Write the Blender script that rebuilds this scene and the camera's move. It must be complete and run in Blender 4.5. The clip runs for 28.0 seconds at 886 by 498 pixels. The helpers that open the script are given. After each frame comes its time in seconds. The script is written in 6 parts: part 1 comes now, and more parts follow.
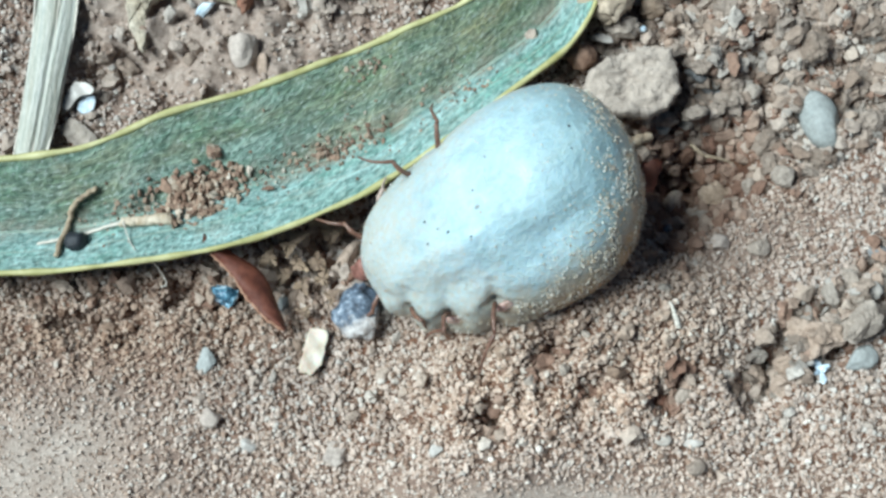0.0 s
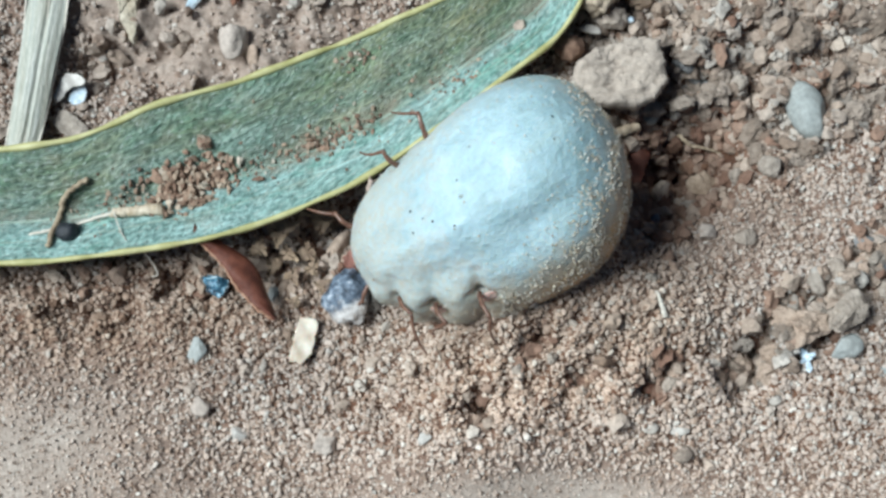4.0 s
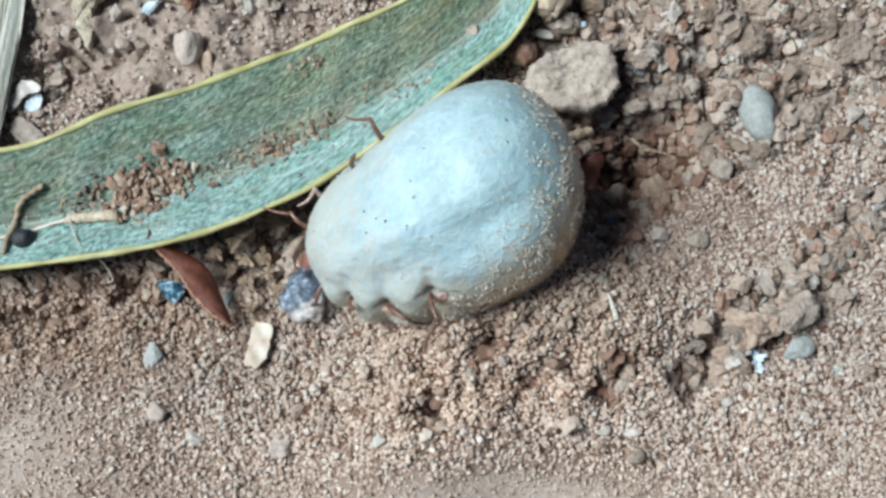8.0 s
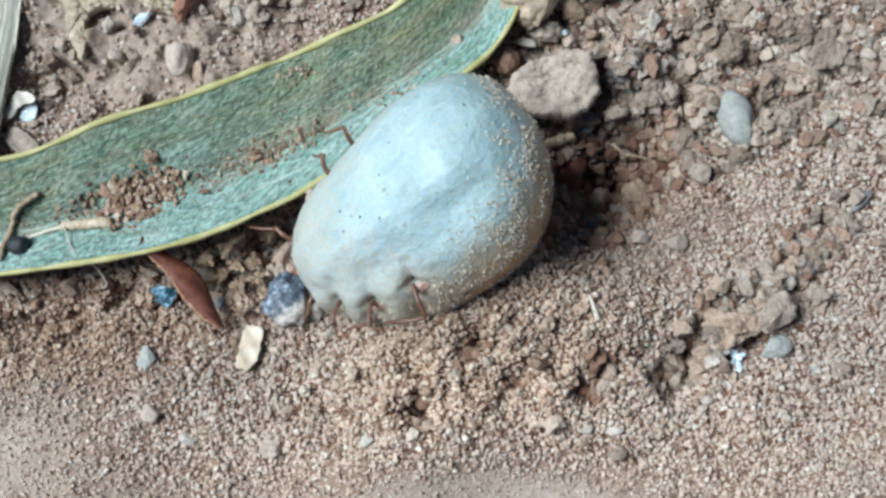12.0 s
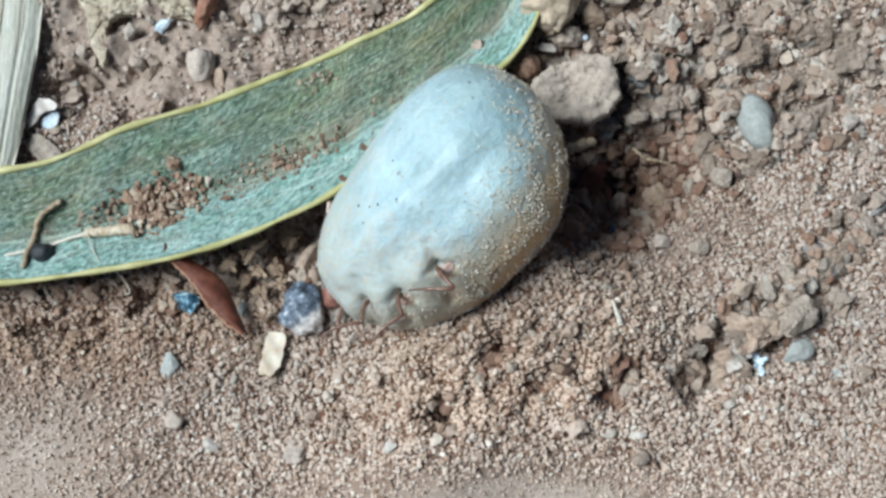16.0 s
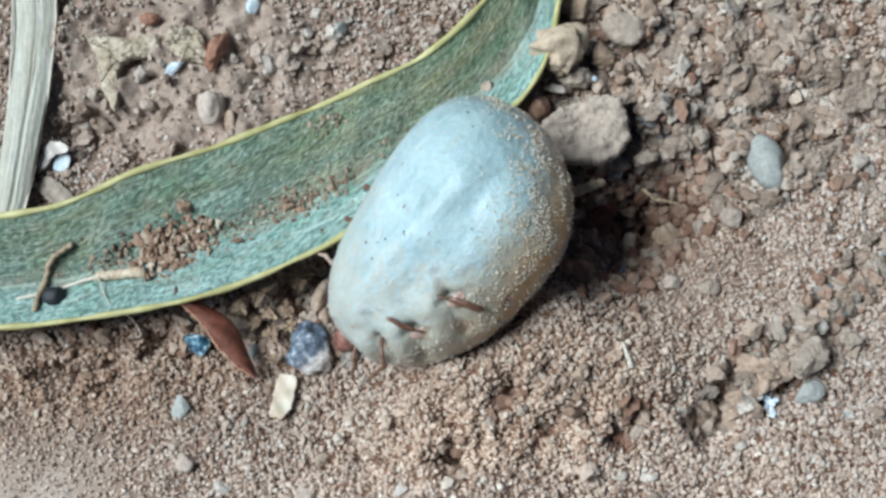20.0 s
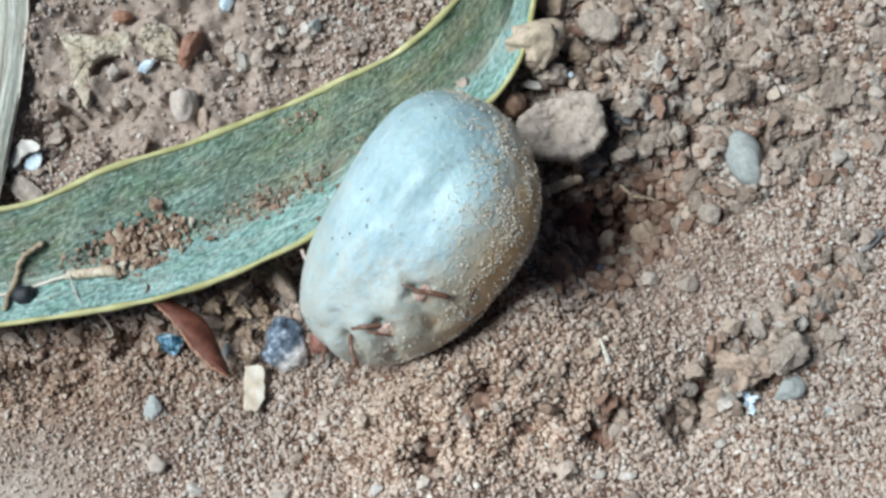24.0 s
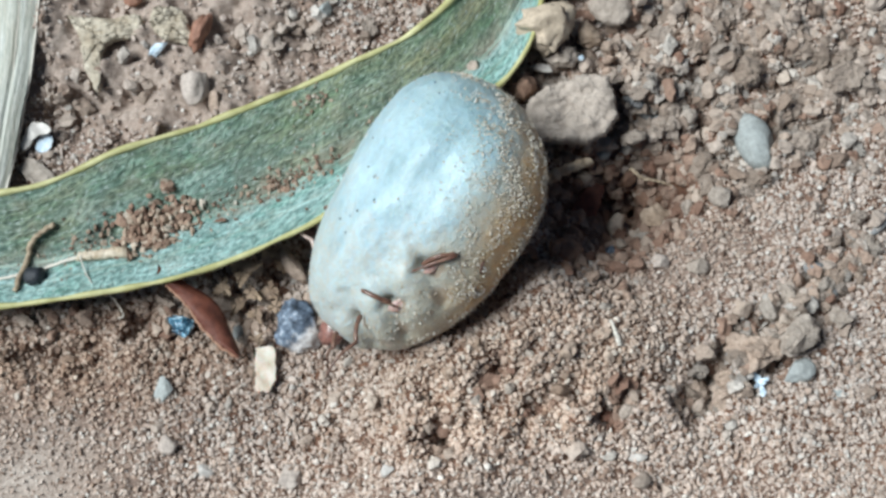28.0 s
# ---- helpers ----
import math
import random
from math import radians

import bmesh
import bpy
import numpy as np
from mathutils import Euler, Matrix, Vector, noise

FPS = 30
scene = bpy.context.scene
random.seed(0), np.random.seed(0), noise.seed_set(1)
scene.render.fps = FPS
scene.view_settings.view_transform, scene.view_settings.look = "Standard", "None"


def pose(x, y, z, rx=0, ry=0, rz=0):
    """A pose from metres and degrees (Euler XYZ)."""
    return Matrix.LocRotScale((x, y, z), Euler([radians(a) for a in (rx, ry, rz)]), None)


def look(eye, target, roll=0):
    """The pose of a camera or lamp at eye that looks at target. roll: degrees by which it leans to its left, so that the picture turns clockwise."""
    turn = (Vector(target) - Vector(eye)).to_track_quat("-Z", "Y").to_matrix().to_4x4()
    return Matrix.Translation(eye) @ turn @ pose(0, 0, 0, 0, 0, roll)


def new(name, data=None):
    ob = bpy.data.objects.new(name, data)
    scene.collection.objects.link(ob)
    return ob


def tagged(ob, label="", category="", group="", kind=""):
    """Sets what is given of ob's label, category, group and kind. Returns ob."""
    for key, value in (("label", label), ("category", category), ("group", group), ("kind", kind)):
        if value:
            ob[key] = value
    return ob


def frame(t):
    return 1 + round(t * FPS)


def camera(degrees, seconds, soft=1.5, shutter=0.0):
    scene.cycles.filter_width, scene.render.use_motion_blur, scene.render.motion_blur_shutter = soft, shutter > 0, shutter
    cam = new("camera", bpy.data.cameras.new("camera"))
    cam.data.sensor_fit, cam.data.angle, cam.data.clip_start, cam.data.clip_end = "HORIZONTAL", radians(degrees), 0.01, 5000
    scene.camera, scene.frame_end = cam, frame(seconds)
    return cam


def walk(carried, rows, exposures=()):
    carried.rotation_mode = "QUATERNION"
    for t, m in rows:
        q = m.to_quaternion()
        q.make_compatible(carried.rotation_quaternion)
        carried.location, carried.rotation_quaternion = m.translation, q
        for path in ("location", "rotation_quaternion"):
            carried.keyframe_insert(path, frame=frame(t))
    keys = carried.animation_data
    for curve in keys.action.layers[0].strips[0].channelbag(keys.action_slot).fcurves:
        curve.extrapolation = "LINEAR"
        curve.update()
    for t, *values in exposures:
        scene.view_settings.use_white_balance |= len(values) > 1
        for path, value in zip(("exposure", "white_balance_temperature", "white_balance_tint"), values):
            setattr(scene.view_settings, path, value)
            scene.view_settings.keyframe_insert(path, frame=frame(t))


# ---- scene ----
cam = camera(36.0, 28.0, soft=2.9)
MM = 0.001
CAMERA_ROWS = [
    (0, 0.00, -10.47, 59.41, 10.00, -0.00, 0.00),
    (0.5, -0.06, -10.36, 59.56, 9.78, -0.08, 0.04),
    (1, -0.19, -10.29, 59.69, 9.72, -0.15, 0.07),
    (1.5, -0.03, -10.46, 59.73, 9.73, -0.06, -0.02),
    (2, 0.32, -10.06, 59.94, 9.74, 0.06, -0.17),
    (2.5, 0.05, -10.23, 59.93, 9.85, 0.05, -0.12),
    (3, 0.39, -10.40, 59.76, 9.81, 0.02, -0.12),
    (3.5, 0.47, -10.54, 59.79, 9.67, 0.01, -0.07),
    (5.5, 1.38, -10.08, 59.99, 9.47, 0.03, -0.19),
    (6, 2.04, -9.84, 59.87, 9.71, 0.14, -0.30),
    (6.5, 1.61, -10.55, 59.94, 9.70, -0.14, -0.38),
    (7, 1.89, -10.62, 59.96, 9.43, -0.08, -0.50),
    (7.5, 2.38, -10.81, 59.99, 9.58, -0.14, -0.51),
    (8, 2.17, -10.56, 60.21, 9.69, -0.26, -0.46),
    (8.5, 2.15, -10.92, 60.06, 9.70, -0.26, -0.37),
    (9, 2.56, -11.22, 60.07, 9.63, -0.19, -0.49),
    (9.5, 3.28, -11.13, 60.64, 9.81, -0.12, -0.64),
    (10, 4.17, -11.89, 60.94, 10.04, -0.21, -0.95),
    (10.5, 4.08, -12.30, 60.86, 10.48, -0.06, -0.97),
    (11, 3.83, -11.79, 60.94, 10.09, -0.29, -0.79),
    (11.5, 3.28, -11.39, 61.39, 9.97, -0.28, -0.78),
    (12, 2.81, -10.89, 61.68, 9.92, -0.19, -0.86),
    (12.5, 2.35, -10.78, 61.73, 10.06, -0.20, -0.84),
    (14.5, 2.14, -10.63, 61.86, 9.84, -0.03, -1.09),
    (15, 2.14, -10.14, 61.95, 9.70, -0.04, -1.05),
    (15.5, 2.11, -10.43, 61.79, 9.67, -0.01, -1.05),
    (16, 1.90, -10.43, 61.89, 9.71, -0.07, -1.07),
    (16.5, 2.28, -10.40, 61.96, 9.64, 0.18, -1.20),
    (17, 2.04, -9.28, 62.28, 9.80, 0.21, -1.19),
    (17.5, 1.99, -9.20, 62.29, 9.87, 0.16, -1.15),
    (18, 2.10, -9.26, 62.18, 9.83, 0.23, -1.07),
    (18.5, 2.14, -9.65, 62.09, 10.00, 0.25, -1.15),
    (19, 2.14, -9.27, 62.30, 10.26, 0.31, -1.28),
    (19.5, 1.91, -9.18, 62.19, 10.37, 0.26, -1.24),
    (20, 1.89, -9.27, 62.16, 10.37, 0.35, -1.19),
    (20.5, 2.28, -9.50, 61.87, 10.65, 0.29, -1.15),
    (22.5, 2.53, -10.27, 61.57, 11.42, 0.13, -1.36),
    (23, 2.35, -10.48, 61.44, 11.52, -0.02, -1.38),
    (23.5, 2.71, -10.71, 61.45, 11.56, 0.17, -1.49),
    (24, 2.57, -10.47, 61.27, 11.48, 0.04, -1.49),
    (24.5, 2.56, -10.65, 61.23, 11.52, -0.01, -1.38),
    (25, 2.74, -10.92, 61.09, 11.52, -0.03, -1.36),
    (25.5, 2.64, -11.11, 61.14, 11.49, 0.05, -1.38),
    (26, 2.61, -11.09, 61.22, 11.58, 0.13, -1.46),
    (26.5, 2.32, -11.19, 61.24, 11.78, 0.08, -1.46),
    (27, 2.22, -11.21, 61.20, 11.74, 0.05, -1.40),
    (27.5, 2.21, -11.30, 61.19, 11.74, 0.01, -1.34),
    (28, 2.08, -11.52, 61.10, 11.73, 0.04, -1.43),
]
EXPOSURES = [(0, -0.02, 5480, -5), (1, -0.02, 5850, 3), (2, -0.15, 5680, 0), (3, -0.18, 5560, -3), (5.5, -0.12, 5740, 1), (8, -0.14, 5680, 0), (9, -0.11, 5760, 1), (12, -0.15, 5700, 0), (19, -0.21, 5680, 0), (23, -0.20, 5650, 0), (26, -0.15, 5730, 1), (28, -0.16, 5720, 1)]
walk(cam, [(t, pose(x * MM, y * MM, z * MM, rx, ry, rz)) for t, x, y, z, rx, ry, rz in CAMERA_ROWS], EXPOSURES)

# ---- light: a hazy, broad soft sun from one side, and a dim sky ----
SUN_EL, SUN_AZ = 54.0, -82.0
world = bpy.data.worlds.new("sky")
scene.world = world
world.use_nodes = True
wt = world.node_tree
sky = wt.nodes.new("ShaderNodeTexSky")
sky.sky_type, sky.sun_disc = "NISHITA", False
sky.sun_elevation, sky.sun_rotation = radians(SUN_EL), radians(SUN_AZ)
wt.links.new(sky.outputs[0], wt.nodes["Background"].inputs[0])
wt.nodes["Background"].inputs[1].default_value = 0.025
sun = new("sun", bpy.data.lights.new("sun", "SUN"))
sun.data.energy, sun.data.angle, sun.data.color = 6.0, radians(30), (1.0, 0.955, 0.91)
sun.matrix_world = look((math.sin(radians(SUN_AZ)) * math.cos(radians(SUN_EL)), math.cos(radians(SUN_AZ)) * math.cos(radians(SUN_EL)), math.sin(radians(SUN_EL))), (0, 0, 0))


# ---- materials ----
def nodes(name):
    m = bpy.data.materials.new(name)
    m.use_nodes = True
    t = m.node_tree
    return m, t, t.nodes["Principled BSDF"]


def add(t, kind, **values):
    n = t.nodes.new(kind)
    for k, v in values.items():
        n.inputs[k].default_value = v
    return n


def noise_tex(t, mm, detail=4.0, rough=0.6, coord=None):
    n = add(t, "ShaderNodeTexNoise", Scale=1000.0 / mm, Detail=detail, Roughness=rough)
    if coord is None:
        coord = t.nodes.new("ShaderNodeTexCoord").outputs["Object"]
    t.links.new(coord, n.inputs["Vector"])
    return n.outputs["Fac"]


def ramp(t, fac, stops):
    r = t.nodes.new("ShaderNodeValToRGB")
    e = r.color_ramp.elements
    while len(e) < len(stops):
        e.new(0.5)
    for k, (p, c) in enumerate(stops):
        e[k].position, e[k].color = p, (*c, 1)
    t.links.new(fac, r.inputs[0])
    return r.outputs[0]


def mix(t, fac, a, b, blend="MIX"):
    n = t.nodes.new("ShaderNodeMix")
    n.data_type, n.blend_type = "RGBA", blend
    for sock, v in ((n.inputs[0], fac), (n.inputs[6], a), (n.inputs[7], b)):
        if isinstance(v, (int, float)):
            sock.default_value = v
        elif isinstance(v, tuple):
            sock.default_value = (*v, 1)
        else:
            t.links.new(v, sock)
    return n.outputs[2]


def bump(t, b, height, mm, strength=1.0):
    n = add(t, "ShaderNodeBump", Strength=strength, Distance=mm * MM)
    t.links.new(height, n.inputs["Height"])
    t.links.new(n.outputs[0], b.inputs["Normal"])


def mineral(name, stops, by, rough=0.85, fine=0.12, relief=0.03, vary=0.45, patches=False):
    """A stony, earthy surface; by: 'island' or 'object', what picks each piece's colour."""
    m, t, b = nodes(name)
    if by == "island":
        pick = t.nodes.new("ShaderNodeNewGeometry").outputs["Random Per Island"]
    else:
        pick = t.nodes.new("ShaderNodeObjectInfo").outputs["Random"]
    c = ramp(t, pick, stops)
    coarse = noise_tex(t, 0.7, 5.0, 0.65)
    small = noise_tex(t, fine, 5.0, 0.7)
    c = mix(t, vary, c, ramp(t, coarse, [(0.3, (0.22, 0.16, 0.115)), (0.5, (0.42, 0.34, 0.27)), (0.7, (0.55, 0.47, 0.39))]))
    c = mix(t, 0.5, c, ramp(t, small, [(0.3, (0.35, 0.32, 0.3)), (0.62, (1.0, 1.0, 1.0))]), "MULTIPLY")
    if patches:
        # browner and paler, dry earth in broad patches; hollow and leaf-edge browns paint shade
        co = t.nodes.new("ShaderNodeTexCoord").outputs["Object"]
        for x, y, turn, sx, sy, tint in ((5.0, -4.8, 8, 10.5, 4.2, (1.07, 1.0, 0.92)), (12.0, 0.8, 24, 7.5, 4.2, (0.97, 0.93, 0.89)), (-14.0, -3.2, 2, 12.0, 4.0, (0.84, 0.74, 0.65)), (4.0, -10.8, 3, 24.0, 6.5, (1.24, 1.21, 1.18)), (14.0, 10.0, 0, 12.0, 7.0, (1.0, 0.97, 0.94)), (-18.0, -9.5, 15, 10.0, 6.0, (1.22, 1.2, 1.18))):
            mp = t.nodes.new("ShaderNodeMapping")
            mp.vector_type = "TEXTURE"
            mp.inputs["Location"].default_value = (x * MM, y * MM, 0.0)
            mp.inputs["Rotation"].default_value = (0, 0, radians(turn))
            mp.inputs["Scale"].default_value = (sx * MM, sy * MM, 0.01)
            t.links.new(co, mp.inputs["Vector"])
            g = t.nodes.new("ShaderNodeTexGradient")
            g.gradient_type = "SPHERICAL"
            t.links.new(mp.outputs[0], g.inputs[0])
            tint_mask = mix(t, 1.0, ramp(t, g.outputs["Fac"], [(0.0, (0, 0, 0)), (0.5, (1, 1, 1))]), ramp(t, noise_tex(t, 3.0, 5.0, 0.65), [(0.3, (0.3, 0.3, 0.3)), (0.6, (1, 1, 1))]), "MULTIPLY")
            c = mix(t, tint_mask, c, mix(t, 1.0, c, tint, "MULTIPLY"))
    t.links.new(c, b.inputs["Base Color"])
    b.inputs["Roughness"].default_value = rough
    bump(t, b, small, relief)
    return m


EARTH = [(0.0, (0.152, 0.0855, 0.057)), (0.09, (0.323, 0.223, 0.166)), (0.24, (0.503, 0.404, 0.337)), (0.6, (0.58, 0.484, 0.423)), (0.86, (0.655, 0.57, 0.508)), (0.95, (0.608, 0.58, 0.541)), (1.0, (0.836, 0.798, 0.741))]


def soil_material():
    """Dark damp earth, deepened to paint the shade between the grains; paler where it is packed smooth and dry."""
    m, t, b = nodes("soil")
    att = t.nodes.new("ShaderNodeAttribute")
    att.attribute_name = "packed"
    coarse, small = noise_tex(t, 1.1, 5.0, 0.65), noise_tex(t, 0.16, 5.0, 0.7)
    damp = ramp(t, coarse, [(0.3, (0.12, 0.05, 0.026)), (0.7, (0.24, 0.135, 0.085))])
    dry = ramp(t, coarse, [(0.3, (0.44, 0.35, 0.29)), (0.7, (0.63, 0.545, 0.475))])
    c = mix(t, att.outputs["Fac"], damp, dry)
    c = mix(t, 0.6, c, ramp(t, small, [(0.3, (0.4, 0.37, 0.34)), (0.62, (1, 1, 1))]), "MULTIPLY")
    t.links.new(c, b.inputs["Base Color"])
    b.inputs["Roughness"].default_value = 0.95
    bump(t, b, small, 0.09)
    return m


SOIL = soil_material()
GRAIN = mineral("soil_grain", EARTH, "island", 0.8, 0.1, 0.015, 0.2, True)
GREY_EARTH = [(0.0, (0.144, 0.09, 0.0648)), (0.15, (0.306, 0.234, 0.184)), (0.4, (0.441, 0.36, 0.302)), (0.75, (0.513, 0.436, 0.378)), (0.92, (0.477, 0.455, 0.423)), (1.0, (0.666, 0.621, 0.567))]
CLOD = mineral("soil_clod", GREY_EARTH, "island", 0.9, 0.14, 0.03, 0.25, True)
# damp brown earth, with the shade of pit and cracks put into its colour
DAMP_SHADE = mineral("damp_shade_crumb", [(0.0, (0.17, 0.08, 0.05)), (0.4, (0.3, 0.185, 0.13)), (0.8, (0.42, 0.31, 0.24)), (1.0, (0.54, 0.45, 0.37))], "island", 0.85, 0.14, 0.03, 0.12)
PEBBLE = mineral("dusty_pebble", GREY_EARTH[1:5], "object", 0.85, 0.2, 0.16, 0.4)
TAN_ROCK = mineral("tan_rock", [(0.0, (0.58, 0.43, 0.33)), (1.0, (0.63, 0.49, 0.39))], "object", 0.8, 0.34, 0.24, 0.35)
GREY_ROCK = mineral("grey_rock", [(0.0, (0.5, 0.445, 0.39)), (1.0, (0.55, 0.46, 0.385))], "object", 0.85, 0.34, 0.24, 0.35)
CREAM_ROCK = mineral("cream_rock", [(0.0, (0.66, 0.54, 0.4)), (1.0, (0.66, 0.54, 0.4))], "object", 0.7, 0.25, 0.1, 0.2)
BLUE_GREY = mineral("blue_grey_stone", [(0.0, (0.38, 0.43, 0.43)), (1.0, (0.42, 0.46, 0.46))], "object", 0.6, 0.22, 0.06, 0.22)
RED_STONE = mineral("red_stone", [(0.0, (0.3, 0.13, 0.08)), (1.0, (0.36, 0.17, 0.1))], "object", 0.7, 0.2, 0.03, 0.15)
PALE_PINK = mineral("pale_pink_stone", [(0.0, (0.58, 0.49, 0.43)), (1.0, (0.6, 0.52, 0.46))], "object", 0.8, 0.3, 0.08, 0.2)
FLAT_ROCK = mineral("flat_rock", [(0.0, (0.55, 0.475, 0.41)), (1.0, (0.55, 0.475, 0.41))], "object", 0.9, 0.4, 0.14, 0.3)
ORANGE_CLOD = mineral("orange_tan_clod", [(0.0, (0.5, 0.34, 0.22)), (1.0, (0.58, 0.44, 0.32))], "object", 0.85, 0.3, 0.1, 0.4)
BROWN_CLOD = mineral("damp_brown_clod", [(0.0, (0.26, 0.13, 0.08)), (1.0, (0.36, 0.22, 0.15))], "object", 0.9, 0.25, 0.08, 0.12)
SLATE = mineral("slate", [(0.0, (0.19, 0.2, 0.21)), (1.0, (0.25, 0.26, 0.27))], "object", 0.6, 0.25, 0.06, 0.15)
WHITE_STONE = mineral("white_stone", [(0.0, (0.58, 0.53, 0.47)), (1.0, (0.64, 0.61, 0.57))], "object", 0.5, 0.25, 0.02, 0.12)


def plain(name, dark, light, mm=0.4, rough=0.6, relief=0.02, coat=0.0, sub=0.0):
    m, t, b = nodes(name)
    n = noise_tex(t, mm, 6.0, 0.65)
    t.links.new(ramp(t, n, [(0.3, dark), (0.7, light)]), b.inputs["Base Color"])
    b.inputs["Roughness"].default_value = rough
    b.inputs["Coat Weight"].default_value = coat
    b.inputs["Subsurface Weight"].default_value = sub
    b.inputs["Subsurface Scale"].default_value = 0.0004
    bump(t, b, noise_tex(t, mm * 0.4, 5.0), relief)
    return m


CRYSTAL = plain("glittering_crystal", (0.36, 0.5, 0.62), (0.86, 0.92, 0.96), 0.35, 0.15, 0.05, 0.6)
FLAKE = plain("husk", (0.5, 0.39, 0.28), (0.7, 0.65, 0.56), 0.7, 0.5, 0.03, 0.1, 0.2)
RED_LEAF = plain("red_brown_leaf", (0.07, 0.02, 0.013), (0.2, 0.065, 0.036), 0.5, 0.6, 0.03)
STRAW = plain("straw", (0.36, 0.27, 0.17), (0.72, 0.63, 0.5), 0.35, 0.6, 0.02)
DARK_TWIG = plain("dry_twig", (0.2, 0.14, 0.085), (0.5, 0.4, 0.28), 0.3, 0.7, 0.03)
BLACK_SEED = plain("black_seed", (0.008, 0.009, 0.012), (0.03, 0.035, 0.045), 0.4, 0.6, 0.05, 0.0)
FIBRE = plain("pale_fibre", (0.55, 0.5, 0.42), (0.75, 0.7, 0.62), 0.3, 0.6, 0.01)
LEG = plain("tick_leg", (0.075, 0.03, 0.02), (0.22, 0.12, 0.08), 0.3, 0.4, 0.015, 0.15)
PALE_LEG = plain("pale_leg", (0.26, 0.17, 0.13), (0.62, 0.5, 0.44), 0.3, 0.4, 0.015, 0.15)
DRY_FRAGMENT = plain("dry_leaf_fragment", (0.3, 0.24, 0.165), (0.56, 0.5, 0.4), 0.9, 0.75, 0.09)
PEG = plain("tan_peg", (0.4, 0.3, 0.2), (0.6, 0.49, 0.36), 0.4, 0.7, 0.04)
CHIP = plain("litter_chip", (0.1, 0.06, 0.04), (0.44, 0.32, 0.21), 0.7, 0.7, 0.03)
EDGE = plain("leaf_edge", (0.34, 0.32, 0.11), (0.62, 0.59, 0.31), 1.2, 0.5, 0.02)


def flecked(name, stops, mm, rough, coat, dust=0.0):
    """A dark mineral with sharp pale flecks; dust: how much earth clings to its lower part."""
    m, t, b = nodes(name)
    c = ramp(t, noise_tex(t, mm, 6.0, 0.6), stops)
    if dust:
        sep = t.nodes.new("ShaderNodeSeparateXYZ")
        t.links.new(t.nodes.new("ShaderNodeTexCoord").outputs["Generated"], sep.inputs[0])
        grip = mix(t, 0.5, ramp(t, sep.outputs[1], [(0.05, (1, 1, 1)), (0.75, (0, 0, 0))]), noise_tex(t, 0.45, 6.0, 0.75))
        c = mix(t, ramp(t, grip, [(0.46, (0, 0, 0)), (0.6, (dust, dust, dust))]), c, ramp(t, noise_tex(t, 0.2, 4.0), [(0.3, (0.45, 0.38, 0.33)), (0.7, (0.75, 0.72, 0.7))]))
    t.links.new(c, b.inputs["Base Color"])
    b.inputs["Roughness"].default_value = rough
    b.inputs["Coat Weight"].default_value = coat
    bump(t, b, noise_tex(t, mm * 0.6, 5.0), 0.12)
    return m


BLUE_CHIP = flecked("blue_mineral", [(0.4, (0.012, 0.03, 0.05)), (0.5, (0.05, 0.14, 0.22)), (0.57, (0.25, 0.46, 0.6)), (0.66, (0.75, 0.88, 0.95))], 0.42, 0.25, 0.4)
DUSTY_STONE = flecked("dark_dusty_stone", [(0.36, (0.03, 0.037, 0.05)), (0.48, (0.1, 0.13, 0.18)), (0.58, (0.2, 0.25, 0.32)), (0.66, (0.6, 0.63, 0.68))], 0.38, 0.45, 0.1, 0.9)


